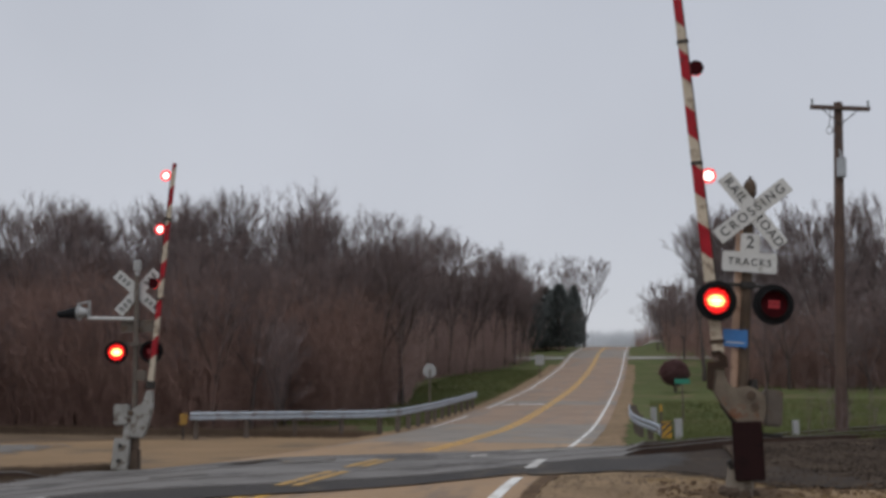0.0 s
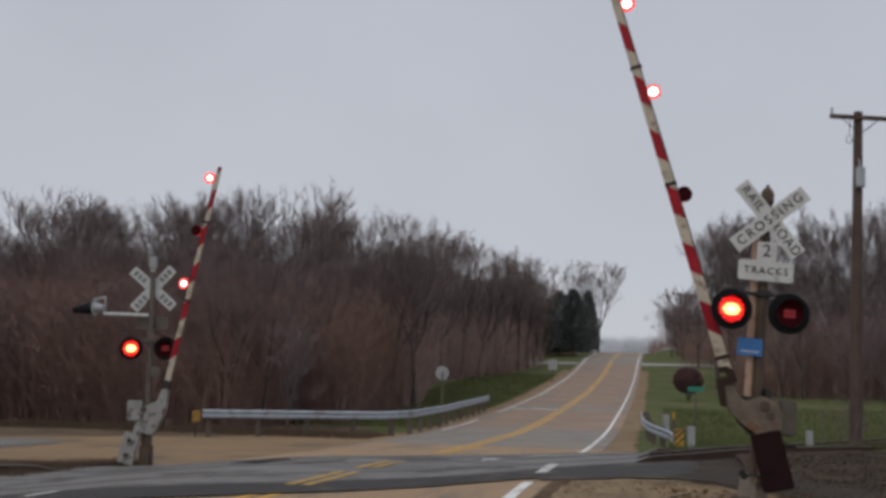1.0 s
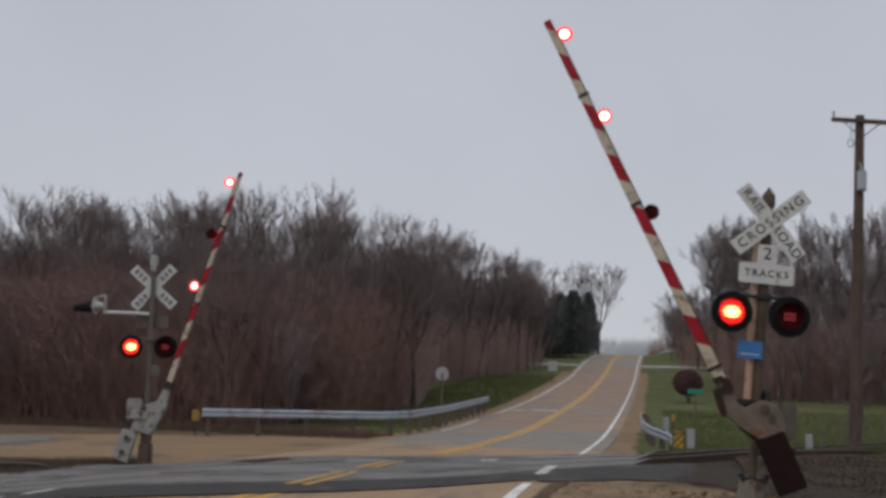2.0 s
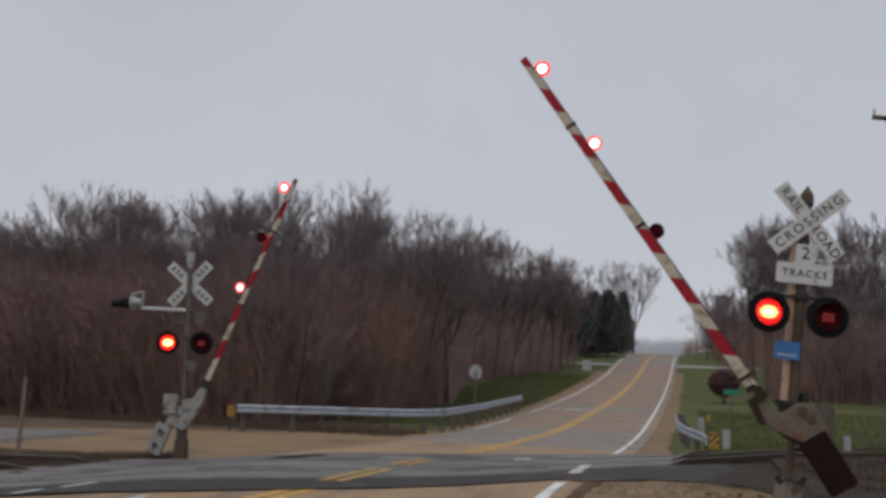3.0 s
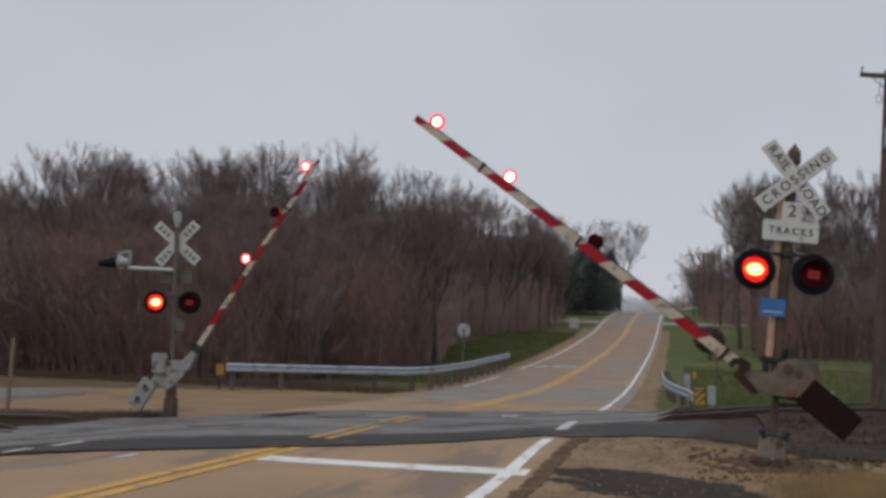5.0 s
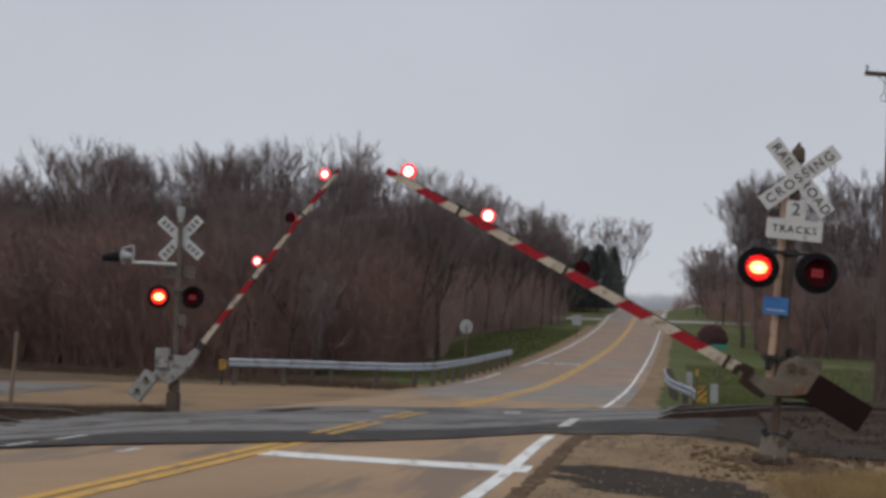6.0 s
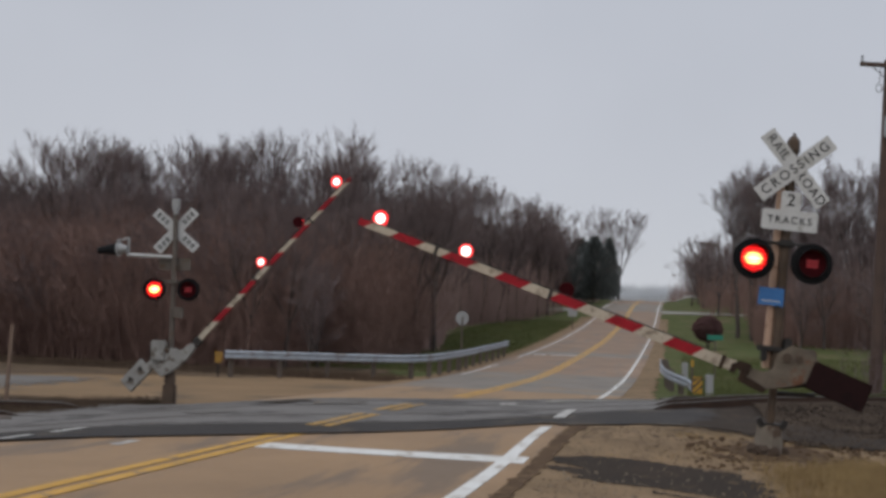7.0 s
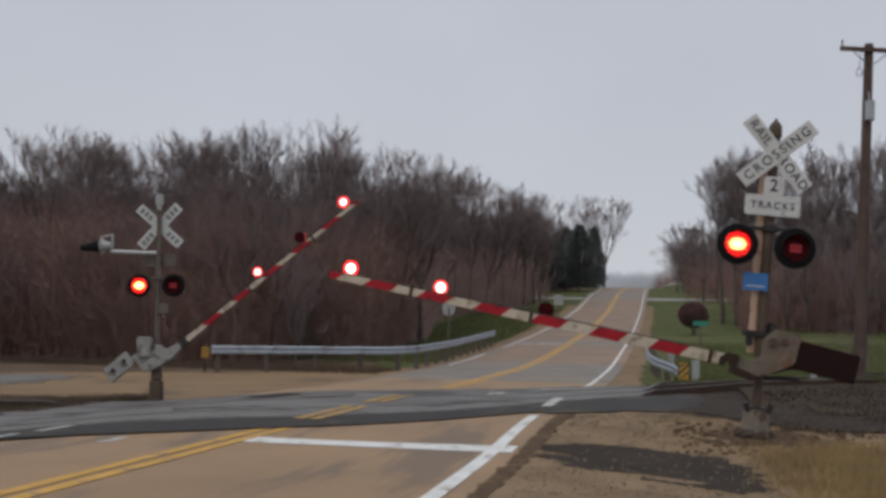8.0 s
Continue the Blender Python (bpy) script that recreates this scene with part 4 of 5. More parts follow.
# ---- utility poles ----
def utility_pole(x, y, h, r, lean, arm, label, gear=True):
    thing = empty("utility_pole", pose(x, y, float(land(x, y)) - 0.05, 0, lean, 10), label=label, category="utility pole", group="utility poles")
    bm = bmesh.new()
    tube(bm, (0, 0, -0.3), (0, 0, h), r, r * 0.72, 14)
    part("pole", bm, M["pole_wood"], thing)
    bm = bmesh.new()
    box(bm, 0, -r * 0.9, h - 0.22, arm, 0.10, 0.13, 0.01)
    part("crossarm", bm, M["pole_wood"], thing)
    for sx in (-1, 1):
        bm = bmesh.new()
        tube(bm, (sx * arm * 0.47, -r * 0.9, h - 0.16), (sx * arm * 0.47, -r * 0.9, h + 0.02), 0.035, 0.045, 8)
        tube(bm, (sx * arm * 0.47, -r * 0.9, h + 0.02), (sx * arm * 0.47, -r * 0.9, h + 0.05), 0.05, 0.03, 8)
        part("insulator", bm, M["porcelain"] if gear else M["pole_wood"], thing)
        bm = bmesh.new()
        tube(bm, (sx * arm * 0.30, -r * 0.9, h - 0.28), (0, -r * 0.9, h - 0.75), 0.015, 0.015, 6)
        part("brace", bm, M["clamp"], thing)
    if gear:
        bm = bmesh.new()
        tube(bm, (-0.02, -r - 0.10, h - 2.45), (-0.02, -r - 0.10, h - 1.85), 0.14, 0.14, 14)
        box(bm, -0.02, -r - 0.02, h - 2.1, 0.10, 0.12, 0.3, 0.01)
        part("transformer", bm, M["porcelain"], thing, "small pale grey transformer can")
        bm = bmesh.new()
        tube(bm, (-0.02, -r - 0.05, h - 1.80), (-0.06, -r - 0.05, h - 1.55), 0.03, 0.02, 8)
        part("bushing", bm, M["porcelain"], thing)
        bm = bmesh.new()
        n = 12
        for i in range(n):
            a, b = 2 * math.pi * i / n, 2 * math.pi * (i + 1) / n
            tube(bm, (-0.34 + 0.09 * math.cos(a), -r, h - 0.95 + 0.13 * math.sin(a)), (-0.34 + 0.09 * math.cos(b), -r, h - 0.95 + 0.13 * math.sin(b)), 0.012, 0.012, 5)
        tube(bm, (-0.34, -r, h - 0.82), (-0.30, -r, h - 0.25), 0.012, 0.012, 5)
        tube(bm, (-0.25, -r, h - 0.95), (0, -r, h - 1.3), 0.012, 0.012, 5)
        part("wire_loop", bm, M["wire"], thing)
    return thing


utility_pole(5.90, 32.2, 10.4, 0.185, 2.4, 1.85, "tall dark brown wooden power pole with one crossarm")
for x, y, h in ((4.0, 152.0, 9.6), (4.9, 158.0, 9.6), (5.8, 165.0, 9.6), (7.2, 130.0, 10.6)):
    utility_pole(x, y, h, 0.16, 0, 2.6, "distant wooden power pole along the road", False)


# ---- trees ----
class Wood:
    """Collects tapered limbs as faces."""

    def __init__(self):
        self.v, self.f = [], []

    def limb(self, a, b, ra, rb, n):
        d = (b - a)
        if d.length < 1e-5:
            return
        u = d.orthogonal().normalized()
        w = d.cross(u).normalized()
        k = len(self.v)
        for i in range(n):
            o = u * math.cos(2 * math.pi * i / n) + w * math.sin(2 * math.pi * i / n)
            self.v.append(a + o * ra)
        if rb <= 0:
            self.v.append(b)
            for i in range(n):
                self.f.append((k + i, k + (i + 1) % n, k + n))
            return
        for i in range(n):
            o = u * math.cos(2 * math.pi * i / n) + w * math.sin(2 * math.pi * i / n)
            self.v.append(b + o * rb)
        for i in range(n):
            j = (i + 1) % n
            self.f.append((k + i, k + j, k + n + j, k + n + i))


def bare_tree(seed, h, spread, bole, up=0.5, lean=0.05):
    """A bare forking tree as two meshes, trunk with limbs and crown of twigs, about its foot; it is h metres tall."""
    rnd = random.Random(seed)
    trunk, crown = Wood(), Wood()
    forks = (4, 3, 3, 2, 2)
    share = (bole, 0.34 * (1 - bole), 0.27 * (1 - bole), 0.20 * (1 - bole), 0.145 * (1 - bole), 0.11 * (1 - bole))

    def swing(d, lo, hi, lift):
        side = d.orthogonal().normalized()
        side.rotate(Matrix.Rotation(rnd.uniform(0, 2 * math.pi), 3, d))
        a = radians(rnd.uniform(lo, hi)) * spread
        return (d * math.cos(a) + side * math.sin(a) + Vector((0, 0, lift))).normalized()

    def grow(p, d, length, r, level):
        seg = 5 if level == 0 else 4 if level < 3 else 3
        for i in range(seg):
            q = p + d * (length / seg)
            r2 = r * (1 - 0.28 / seg)
            (trunk if level < 3 else crown).limb(p, q, r, r2, 7 if level == 0 else 5 if level < 2 else 3)
            if level >= 3:
                for _ in range(3 if level < 5 else 4):
                    at = p.lerp(q, rnd.random())
                    crown.limb(at, at + swing(d, 22, 62, 0.10) * rnd.uniform(0.022, 0.055) * h, 0.0100, 0, 3)
            elif level and rnd.random() < 0.55:
                grow(q, swing(d, 35, 62, 0.12), length * rnd.uniform(0.35, 0.6), r2 * 0.42, min(level + 2, 5))
            p, r = q, r2
            w = 0.06 if level == 0 else 0.10 + 0.012 * level
            d = (d + Vector((rnd.gauss(0, w), rnd.gauss(0, w), 0.09 * up))).normalized()
        if level < 5:
            for k in range(forks[level]):
                first = k == 0
                grow(p, swing(d, 4, 16, 0.10 * up) if first else swing(d, 22, 46, 0.24 * up), h * share[level + 1] * rnd.uniform(0.7, 1.2),
                     max(0.011, r * (0.74 if first else rnd.uniform(0.5, 0.68))), level + 1)

    grow(Vector((0, 0, -0.3)), Vector((rnd.gauss(0, lean), rnd.gauss(0, lean), 1)).normalized(), h * share[0], h * 0.013 + 0.02, 0)
    f = h / max(v.z for v in crown.v)
    out = []
    for name, w in (("trunk", trunk), ("crown", crown)):
        me = bpy.data.meshes.new(name)
        me.from_pydata([v * f for v in w.v], [], w.f)
        me.update()
        me.materials.append(M["bark"] if name == "trunk" else M["twig"])
        out.append(me)
    return out


TALLNESS = (13.0, 14.0, 11.5, 13.0, 9.0, 13.5)
KINDS = [bare_tree(11, 13.0, 0.92, 0.30, 0.8), bare_tree(12, 14.0, 0.72, 0.36, 1.0), bare_tree(13, 11.5, 1.0, 0.24, 0.6), bare_tree(14, 13.0, 0.78, 0.40, 0.9), bare_tree(15, 9.0, 1.0, 0.18, 0.6), bare_tree(16, 13.5, 0.85, 0.32, 0.9)]


def tree(kind, x, y, size, turn, label, group):
    thing = empty("bare_tree", pose(x, y, float(land(x, y)) - 0.05, 0, 0, turn), label=label, category="tree", group=group)
    for name, me in zip(("trunk", "crown"), KINDS[kind]):
        ob = new(name, me)
        ob.parent = thing
    thing.scale = (size, size, size)
    return thing


rnd = random.Random(5)
spots = []


def plant(n, xr, yr, sizes, kinds, label, group, gap=2.0, ok=lambda x, y: True):
    made = tries = 0
    while made < n and tries < 4000:
        tries += 1
        x, y = rnd.uniform(*xr), rnd.uniform(*yr)
        if not ok(x, y) or any((x - a) ** 2 + (y - b) ** 2 < gap * gap for a, b in spots):
            continue
        spots.append((x, y))
        tree(rnd.choice(kinds), x, y, rnd.uniform(*sizes), rnd.uniform(0, 360), label, group)
        made += 1


def wood_edge(y):
    """Where the wood gives way to the grass of the verge."""
    return float(np.interp(y, [60, 67, 89, 98, 103, 108, 121, 126], [-15.2, -15.4, -20.2, -20.2, -18.3, -16.3, -14.2, -13.4]))


# the tallest trees of the wood and of the roadside, set to fit the camera's skyline: x, y, height, kind
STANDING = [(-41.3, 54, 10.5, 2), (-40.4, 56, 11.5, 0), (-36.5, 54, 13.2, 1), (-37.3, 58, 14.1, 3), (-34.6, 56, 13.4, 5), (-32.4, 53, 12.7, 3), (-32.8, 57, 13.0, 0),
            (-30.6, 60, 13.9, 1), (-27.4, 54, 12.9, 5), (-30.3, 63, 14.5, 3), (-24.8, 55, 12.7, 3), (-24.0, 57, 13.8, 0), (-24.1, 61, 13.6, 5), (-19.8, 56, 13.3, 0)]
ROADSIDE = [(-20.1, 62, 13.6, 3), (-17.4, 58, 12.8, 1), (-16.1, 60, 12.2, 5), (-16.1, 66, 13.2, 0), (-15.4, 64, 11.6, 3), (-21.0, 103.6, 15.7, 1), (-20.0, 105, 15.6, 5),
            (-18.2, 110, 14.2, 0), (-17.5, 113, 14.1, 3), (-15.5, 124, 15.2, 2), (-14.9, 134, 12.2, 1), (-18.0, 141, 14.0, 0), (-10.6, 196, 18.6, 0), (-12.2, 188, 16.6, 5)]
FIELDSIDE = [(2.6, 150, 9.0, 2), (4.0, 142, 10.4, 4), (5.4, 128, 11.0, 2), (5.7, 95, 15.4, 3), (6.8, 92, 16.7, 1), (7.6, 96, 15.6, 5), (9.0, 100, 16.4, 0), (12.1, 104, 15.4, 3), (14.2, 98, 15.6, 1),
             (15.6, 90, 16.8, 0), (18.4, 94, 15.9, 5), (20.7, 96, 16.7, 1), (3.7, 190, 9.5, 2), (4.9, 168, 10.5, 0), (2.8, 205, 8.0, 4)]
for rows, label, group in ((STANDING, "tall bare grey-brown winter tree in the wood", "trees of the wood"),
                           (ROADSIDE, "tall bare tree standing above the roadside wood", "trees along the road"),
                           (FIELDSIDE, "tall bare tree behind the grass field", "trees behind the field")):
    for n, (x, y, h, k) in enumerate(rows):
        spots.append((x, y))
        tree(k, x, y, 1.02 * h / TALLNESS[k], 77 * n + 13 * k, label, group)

# lower trees between them
plant(34, (-54, -26), (50, 66), (0.70, 0.90), (0, 1, 3, 5), "bare grey-brown winter tree in the wood", "trees of the wood", 2.3, lambda x, y: x > -0.80 * y)
plant(24, (-26, -16), (50, 68), (0.68, 0.88), (0, 1, 3, 5), "bare grey-brown winter tree in the wood", "trees of the wood", 2.3)
plant(34, (-62, -18), (66, 84), (0.78, 1.0), (0, 1, 3, 5), "bare grey-brown winter tree in the wood", "trees of the wood", 2.5, lambda x, y: x > -0.78 * y)
plant(26, (-50, -13), (41, 47), (0.40, 0.66), (2, 4, 0), "young bare tree at the edge of the wood", "trees of the wood", 1.8, lambda x, y: x > -0.82 * y and x < -15.5)
plant(18, (-24, -15.2), (66, 90), (0.62, 0.85), (0, 1, 2, 5), "bare tree beside the rising road", "trees along the road", 1.8, lambda x, y: x < wood_edge(y) - 0.5)
plant(44, (-30, -14.0), (84, 127), (0.70, 0.98), (0, 1, 3, 5), "bare tree along the rising road", "trees along the road", 2.0, lambda x, y: x < wood_edge(y) - 0.5)
plant(30, (8.0, 34), (94, 118), (0.75, 1.05), (0, 1, 2, 5), "bare tree behind the grass field", "trees behind the field", 2.3, lambda x, y: x > 0.095 * y)
plant(24, (7.5, 36), (74, 92), (0.6, 0.95), (2, 4), "small bare tree behind the grass field", "trees behind the field", 1.8, lambda x, y: x > 0.085 * y)
plant(22, (2.6, 12), (150, 190), (0.62, 0.95), (2, 4), "small bare tree near the crest of the road", "trees near the crest", 1.6, lambda x, y: 0.022 * y < x < 0.07 * y)
plant(26, (-34, -17.0), (134, 172), (0.70, 0.95), (0, 1, 3, 5), "bare tree beyond the side road", "trees along the road", 2.2)


def evergreen(x, y, h, r, seed):
    g = random.Random(seed)
    thing = empty("evergreen_tree", pose(x, y, float(land(x, y)) - 0.05), label="dark rounded evergreen beside the far road", category="tree", group="evergreens")
    w, c = Wood(), Wood()
    w.limb(Vector((0, 0, -0.2)), Vector((0, 0, h * 0.9)), 0.14, 0.03, 6)
    for i in range(5200):
        z = h * (0.06 + 0.94 * g.random())
        a = g.uniform(0, 2 * math.pi)
        lobe = 0.78 + 0.22 * math.sin(3 * a + seed) * math.sin(1.7 * z + 2 * seed) + 0.12 * math.sin(5 * a - 2.3 * z)
        rr = r * max(0.05, 1.04 - (z / h) ** 3.2) * lobe * g.uniform(0.35, 1.12)
        p = Vector((0.85 * rr * math.cos(a), 0.85 * rr * math.sin(a), z))
        q = p + Vector((0.4 * math.cos(a), 0.4 * math.sin(a), g.uniform(-0.15, 0.5)))
        c.limb(p, q, 0.085, 0, 3)
    for name, o, m in (("trunk", w, M["bark"]), ("crown", c, M["needle"])):
        from_arrays(name, o.v, o.f, m, thing)
    return thing


for i, (x, y, h, r) in enumerate(((-11.7, 149, 9.8, 4.2), (-14.0, 152, 9.6, 4.4), (-16.8, 146, 8.0, 3.6), (11.5, 118, 9.5, 3.6), (-11.6, 182, 11.0, 2.6))):
    evergreen(x, y, h, r, i)


def thicket(name, n, area, heights, label, seed, ok=lambda x, y: True, twigs=5, r=0.022, material="brush"):
    """Bare undergrowth: many thin forked stems."""
    g = random.Random(seed)
    w = Wood()
    made = 0
    while made < n:
        x, y = g.uniform(*area[0]), g.uniform(*area[1])
        if not ok(x, y):
            continue
        made += 1
        h = g.uniform(*heights)
        p = Vector((x, y, float(land(x, y)) - 0.1))
        d = Vector((g.gauss(0, 0.22), g.gauss(0, 0.22), 1)).normalized()
        m = p + d * h * 0.55
        e = m + (d + Vector((g.gauss(0, 0.25), g.gauss(0, 0.25), 0.1))).normalized() * h * 0.45
        w.limb(p, m, r, r * 0.7, 3)
        w.limb(m, e, r * 0.7, 0, 3)
        for _ in range(twigs):
            a = p.lerp(e, g.uniform(0.15, 0.95))
            o = Vector((g.gauss(0, 0.6), g.gauss(0, 0.6), g.uniform(0.1, 0.9))).normalized()
            w.limb(a, a + o * g.uniform(0.25, 0.34) * h * 0.8, r * 0.55, 0, 3)
    return tagged(from_arrays(name, w.v, w.f, M[material]), label, "undergrowth", kind="stuff")


thicket("undergrowth", 12500, ((-62, -13.6), (40, 62)), (1.8, 8.2), "dense reddish-brown bare undergrowth of the wood", 3, lambda x, y: x > -0.84 * y and (x < -17.3 or (y > 47.5 and x < -15.2)), 9, 0.019)
thicket("undergrowth", 8000, ((-30, -11.8), (62, 168)), (1.5, 8.5), "dense brown bare undergrowth along the road", 4, lambda x, y: (x < wood_edge(y) and y < 126) or (y > 133 and (x < -17.5 or y > 156)), 8, 0.025, "hazed_brush")
thicket("undergrowth", 8000, ((6.5, 36), (84, 118)), (1.5, 7.8), "dense brown bare undergrowth behind the field", 6, lambda x, y: x > 0.075 * y, 6, 0.03)
thicket("undergrowth", 1500, ((2.2, 18), (124, 190)), (1.5, 6.5), "bare brush near the crest of the road", 7, lambda x, y: x > 0.026 * y, 6, 0.03)
thicket("undergrowth", 500, ((-1.2, 9), (204, 245)), (1.5, 5.5), "bare brush beyond the crest of the road", 9, twigs=6, r=0.03)
thicket("far_wood", 2600, ((-60, 34), (520, 680)), (6.0, 13.0), "distant bare wood beyond the crest, paled for haze", 10, twigs=5, r=0.22, material="far_wood")
thicket("shrub", 26, ((5.0, 8.8), (31.2, 33.4)), (1.2, 3.0), "thin bare shrub round the power pole", 8, twigs=12, r=0.012, material="twig")


def bush(x, y, z, rx, rz, seed):
    g = random.Random(seed)
    thing = empty("bush", pose(x, y, float(land(x, y))), label="rounded russet bush on the grass", category="bush")
    w, c = Wood(), Wood()
    for i in range(9):
        w.limb(Vector((0, 0, -0.1)), Vector((g.gauss(0, rx * 0.4), g.gauss(0, rx * 0.4), z)), 0.03, 0.01, 4)
    for i in range(4200):
        d = Vector((g.gauss(0, 1), g.gauss(0, 1), g.gauss(0, 1))).normalized() * g.uniform(0.75, 1.04)
        p = Vector((d.x * rx, d.y * rx, z + d.z * rz))
        c.limb(p, p + Vector((g.gauss(0, 0.08), g.gauss(0, 0.08), g.gauss(0, 0.08))), 0.05, 0, 3)
    from_arrays("stems", w.v, w.f, M["bark"], thing)
    from_arrays("crown", c.v, c.f, M["red_leaf"], thing)


bush(2.54, 78.0, 1.45, 1.08, 0.95, 2)

# far side road over the hill, pale drive at the crest
strip("side_road", -60, CENTRE - 3.9, 128, 131.5, 0.03, M["pale_road"], "pale side road joining on the hill", "road", edge=0.3)
strip("side_road", CENTRE + 3.9, 60, 128, 131.5, 0.03, M["pale_road"], "pale side road joining on the hill", "road", edge=0.3)
strip("drive", CENTRE + 4.2, 6.5, 197, 207, 0.04, M["pale_road"], "pale concrete drive at the crest", "road", edge=0.3)


# ---- small stuff on the ground ----
def pebbles(name, n, spot, sizes, material, label, seed):
    g = random.Random(seed)
    verts, faces = [], []
    base = [(1, 0, 0), (-1, 0, 0), (0, 1, 0), (0, -1, 0), (0, 0, 1), (0, 0, -1)]
    tri = [(0, 2, 4), (2, 1, 4), (1, 3, 4), (3, 0, 4), (2, 0, 5), (1, 2, 5), (3, 1, 5), (0, 3, 5)]
    for _ in range(n):
        x, y = spot(g)
        s = g.uniform(*sizes)
        z = float(land(x, y)) + s * 0.25
        e = Euler((g.uniform(0, 6), g.uniform(0, 6), g.uniform(0, 6)))
        k = len(verts)
        for b in base:
            v = Vector(b) * s * g.uniform(0.6, 1.1)
            v.rotate(e)
            verts.append((x + v.x, y + v.y, z + v.z * 0.75))
        faces += [(a + k, b + k, c + k) for a, b, c in tri]
    return tagged(from_arrays(name, verts, faces, material), label, "stones", kind="stuff")


pebbles("ballast_stones", 13000, lambda g: (1.7 + 7.0 * g.random() ** 1.3, g.uniform(14.8, 25.5)), (0.02, 0.06), M["stone"], "loose brown ballast stones on the slope beside the track", 21)
pebbles("ballast_stones", 6000, lambda g: skewed(g.uniform(-0.5, 16), g.uniform(0.3, 6.8)), (0.02, 0.05), M["stone"], "brown ballast stones between the rails", 22)
pebbles("ballast_stones", 3000, lambda g: skewed(g.uniform(-32, -16.4), g.uniform(-2.2, 6.8)), (0.02, 0.05), M["stone"], "brown ballast stones along the track", 23)
pebbles("pebbles", 5000, lambda g: (g.uniform(-1.4, 3.5), g.uniform(8.0, 16.5)), (0.006, 0.02), M["stone"], "loose pebbles on the dirt shoulder", 24)


pebbles("clods", 500, lambda g: (g.uniform(0.2, 3.2), g.uniform(12.6, 15.2)), (0.02, 0.055), M["soil"], "dark clods of soil round the signal footing", 25)
pebbles("pebbles", 450, lambda g: (-1.3 + 3.4 * g.random(), g.uniform(8.6, 12.6)), (0.012, 0.032), M["pale_stone"], "pale stones on the dirt shoulder", 26)


def tufts(name, n, spot, h, material, label, seed, r=0.006):
    g = random.Random(seed)
    w = Wood()
    for _ in range(n):
        x, y = spot(g)
        p = Vector((x, y, float(land(x, y)) - 0.03))
        hh = g.uniform(*h)
        d = Vector((g.gauss(0, 0.45), g.gauss(0, 0.45), 1)).normalized()
        w.limb(p, p + d * hh, r, 0, 3)
    return tagged(from_arrays(name, w.v, w.f, material), label, "grass", kind="stuff")


def clumps(seed, x, y, spread, count=60):
    c = random.Random(seed)
    cs = [(c.uniform(*x), c.uniform(*y)) for _ in range(count)]

    def spot(g):
        a, b = g.choice(cs)
        return a + g.gauss(0, spread), b + g.gauss(0, spread)
    return spot


tufts("dry_grass", 14000, clumps(1, (1.75, 4.2), (8.2, 13.6), 0.16, 110), (0.05, 0.22), M["dry"], "matted yellow dry grass on the shoulder", 31)
tufts("dry_grass", 16000, clumps(5, (1.4, 3.6), (8.6, 12.9), 0.20, 90), (0.06, 0.24), M["dry"], "tangled straw-coloured dead grass on the shoulder", 37)
tufts("dry_grass", 6000, clumps(2, (-0.9, 2.2), (12.9, 15.6), 0.16, 45), (0.02, 0.08), M["dry"], "short dry grass round the signal footing", 32)
tufts("dry_grass", 16000, lambda g: skewed(-15.9 - 22 * g.random() ** 1.5, g.uniform(4.2, 7.9)), (0.06, 0.24), M["dead"], "brown dry grass along the tracks", 33, 0.008)
tufts("grass_blades", 26000, lambda g: (g.uniform(0.5, 16), 26 + 40 * g.random() ** 1.6), (0.10, 0.30), M["blade"], "green winter grass on the field", 34, 0.016)
tufts("grass_blades", 18000, lambda g: (g.uniform(-19.0, -10.4), g.uniform(46, 112)), (0.10, 0.30), M["blade"], "green winter grass on the verge", 35, 0.02)
tufts("dry_grass", 9000, lambda g: (g.uniform(-40, -10.5), g.uniform(36.6, 40)), (0.1, 0.45), M["dead"], "brown dead grass at the edge of the wood", 36, 0.014)

# wooden ties under the rails outside the crossing
for base_v in (RAILS[0], RAILS[2]):
    bm = bmesh.new()
    box(bm, 0, 0, 0, 0.22, 2.5, 0.16, 0.012)
    proto = bpy.data.meshes.new("tie")
    bm.to_mesh(proto)
    bm.free()
    proto.materials.append(M["tie"])
    for u in lerp(0.3, 40, 68) + lerp(-36, -16.9, 34):
        x, y = skewed(u, base_v + 0.7175)
        tie = tagged(new("tie", proto), "dark weathered wooden railway tie in the ballast", "railway tie", "railway ties")
        tie.matrix_basis = pose(x, y, float(land(x, y)) - 0.075, 0, 0, math.degrees(SLOPE))


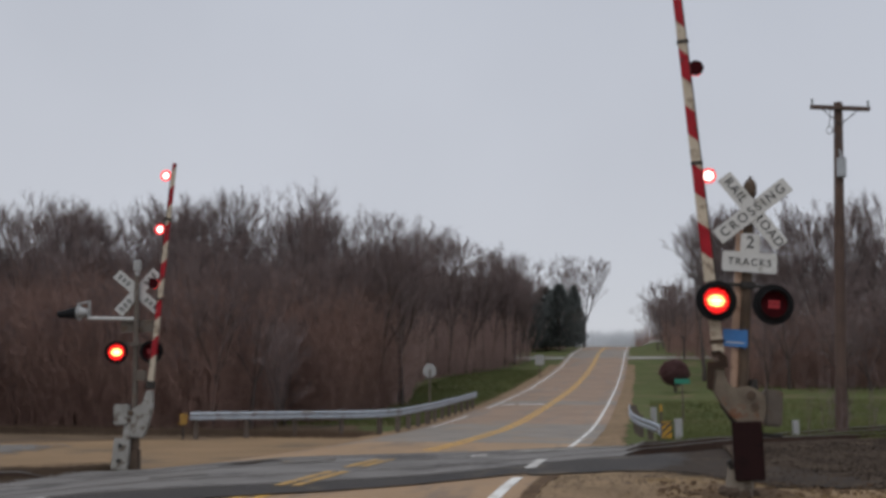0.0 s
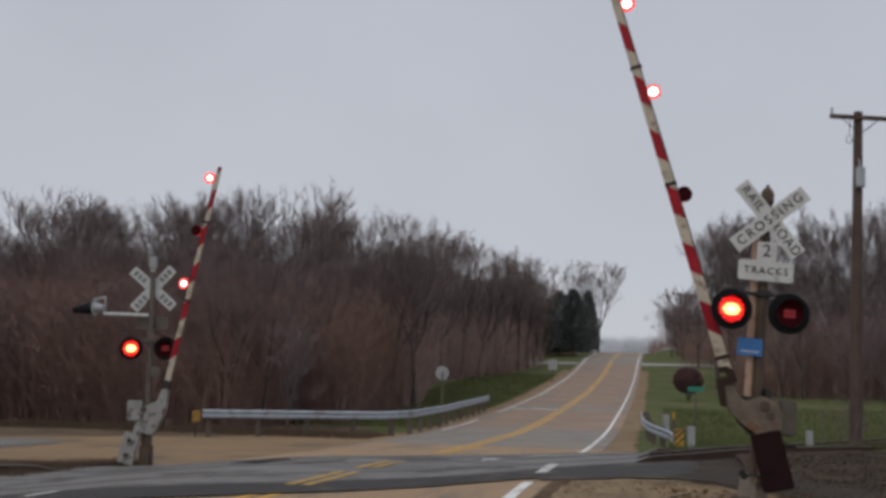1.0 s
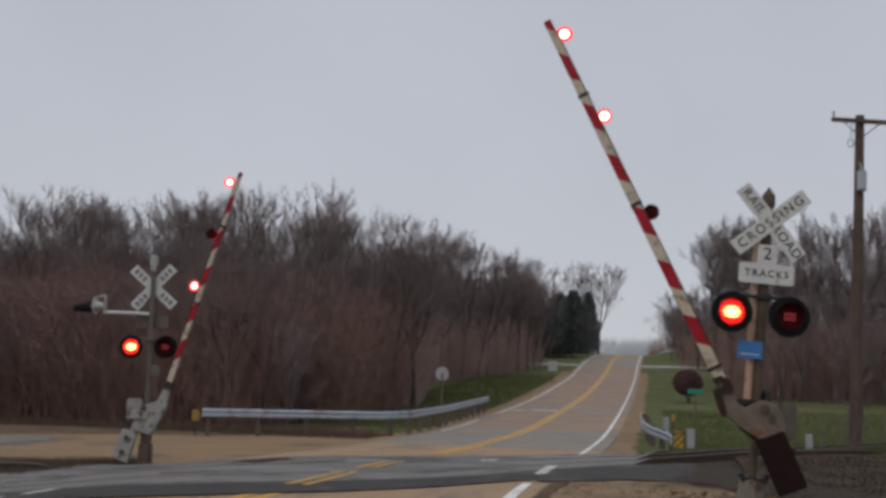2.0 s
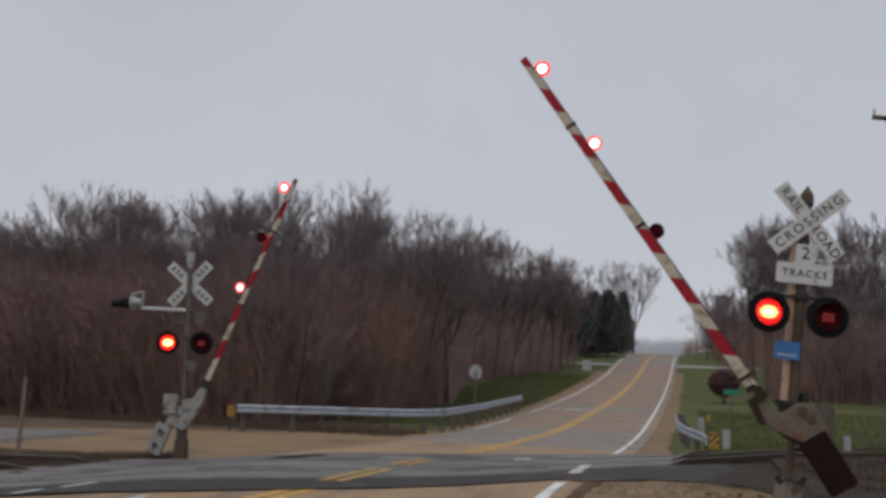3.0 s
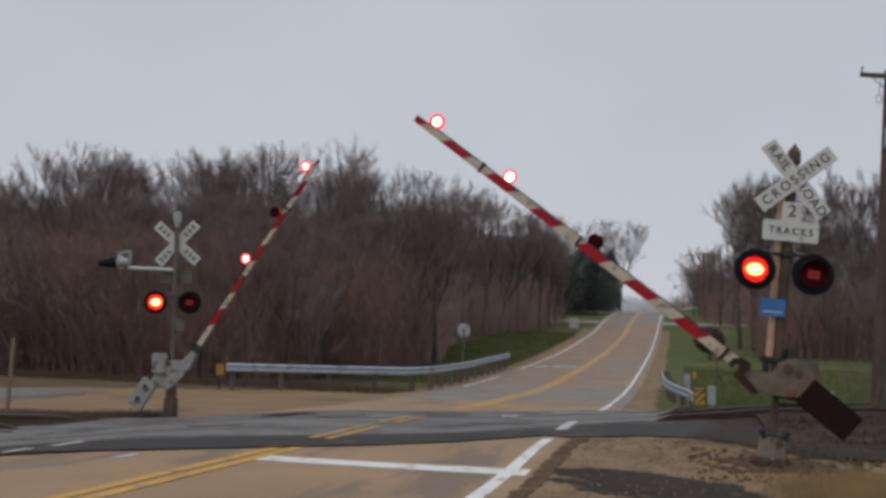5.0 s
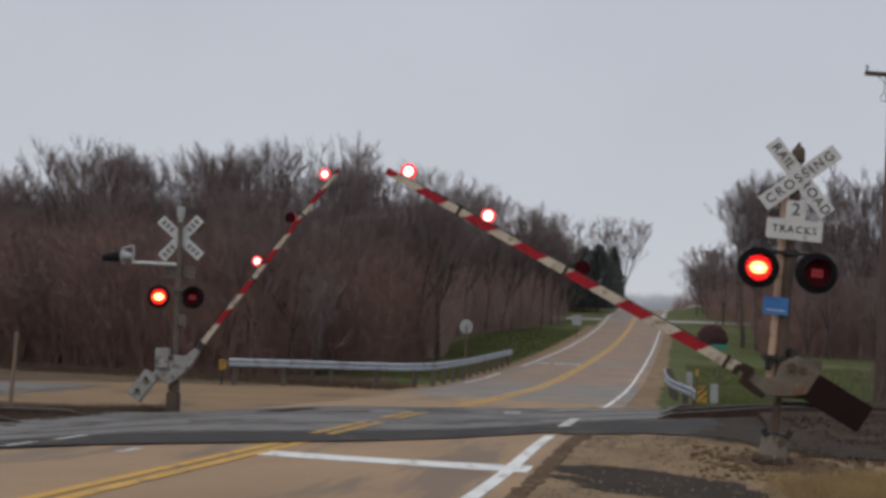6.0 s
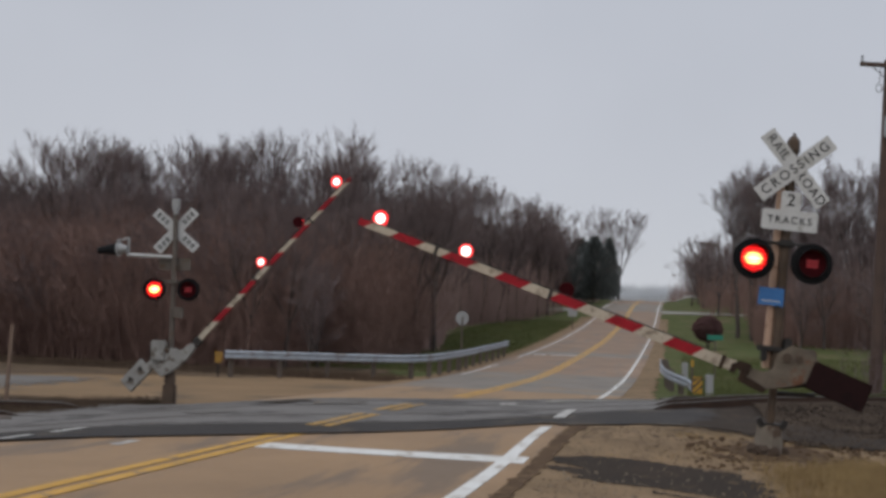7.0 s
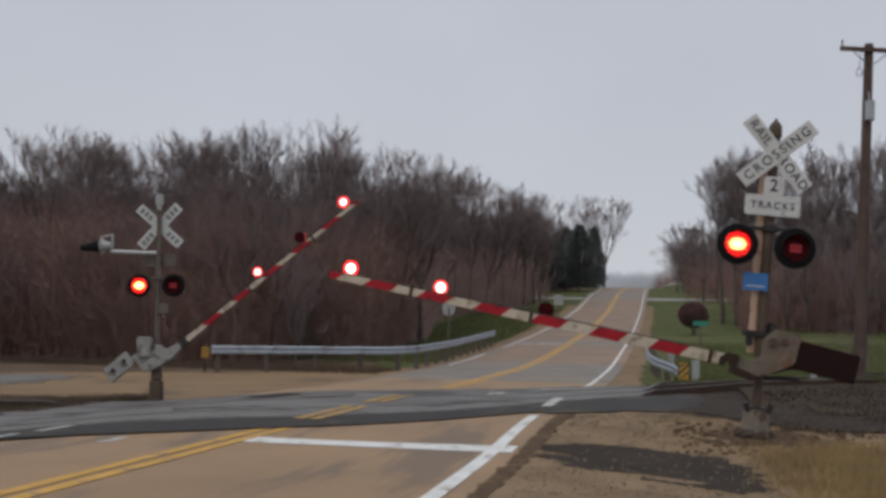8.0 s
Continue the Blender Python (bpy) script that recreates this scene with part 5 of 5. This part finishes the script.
# ---- what moves ----
NEAR_ANGLE = [(0.0, 85.5), (0.5, 78.9), (1.0, 74.6), (2.5, 60.0), (3.0, 55.5), (3.5, 50.8), (4.0, 46.1), (4.5, 41.4), (6.0, 28.0), (6.5, 23.7), (7.0, 19.5), (7.5, 15.3), (8.0, 11.1)]
FAR_ANGLE = [(0.0, 86.0), (0.5, 82.1), (1.0, 79.1), (2.5, 71.5), (3.0, 68.8), (3.5, 66.3), (4.5, 61.2), (6.0, 53.6), (6.5, 51.2), (7.0, 48.0), (7.5, 43.5), (8.0, 39.2)]
LEFT_ON = [(-1.0, 0.07), (0.60, 1.12), (1.64, 2.16), (2.68, 3.19), (3.74, 4.23), (4.75, 5.27), (5.79, 6.30), (6.84, 7.32), (7.85, 9.0)]

GATE_ON = [(-1.0, -0.01), (0.55, 1.06), (1.57, 2.07), (2.56, 3.07), (3.64, 4.13), (4.66, 5.17), (5.70, 6.21), (6.74, 7.23), (7.76, 9.0)]


def blink(on, pair, fade):
    """Rows of 0 (open) and 1 (closed) over the clip; pair says whether the lamp burns with the left or the right one."""
    rows, state = [], None
    turns = sorted([(a, True) for a, b in on] + [(b, False) for a, b in on])
    for t, left in turns:
        closed = 0 if left == (pair == "left") else 1
        if t <= 0:
            state = closed
            rows = [(0.0, state)]
        elif t < 8.0:
            rows += [(t - fade, state), (t + fade, closed)]
            state = closed
    return rows + [(8.0, state)]


# the lenses stay lit; the added slats cover them to make them flash
def turn_slats(slats, side, on=LEFT_ON, fade=0.05):
    rows = blink(on, side, fade)
    for ob, at, upright in slats:
        walk(ob, [(t, pose(*at, 0 if upright else 87 * (1 - s), 0, 87 * (1 - s) if upright else 0)) for t, s in rows])


def motions():
    walk(near_gate, [(t, GATE_NEAR @ pose(0, 0, 0, 0, a)) for t, a in NEAR_ANGLE])
    walk(far_gate, [(t, GATE_FAR @ pose(0, 0, 0, 0, -a)) for t, a in FAR_ANGLE])
    for slats, side in ((near_left, "left"), (near_right, "right"), (far_left, "left"), (far_right, "right")):
        turn_slats(slats, side)
    for pair, order in ((near_shutters, ("left", "right")), (far_shutters, ("right", "left"))):
        for slats, side in zip(pair, order):
            turn_slats(slats, side, GATE_ON, 0.03)


motions()
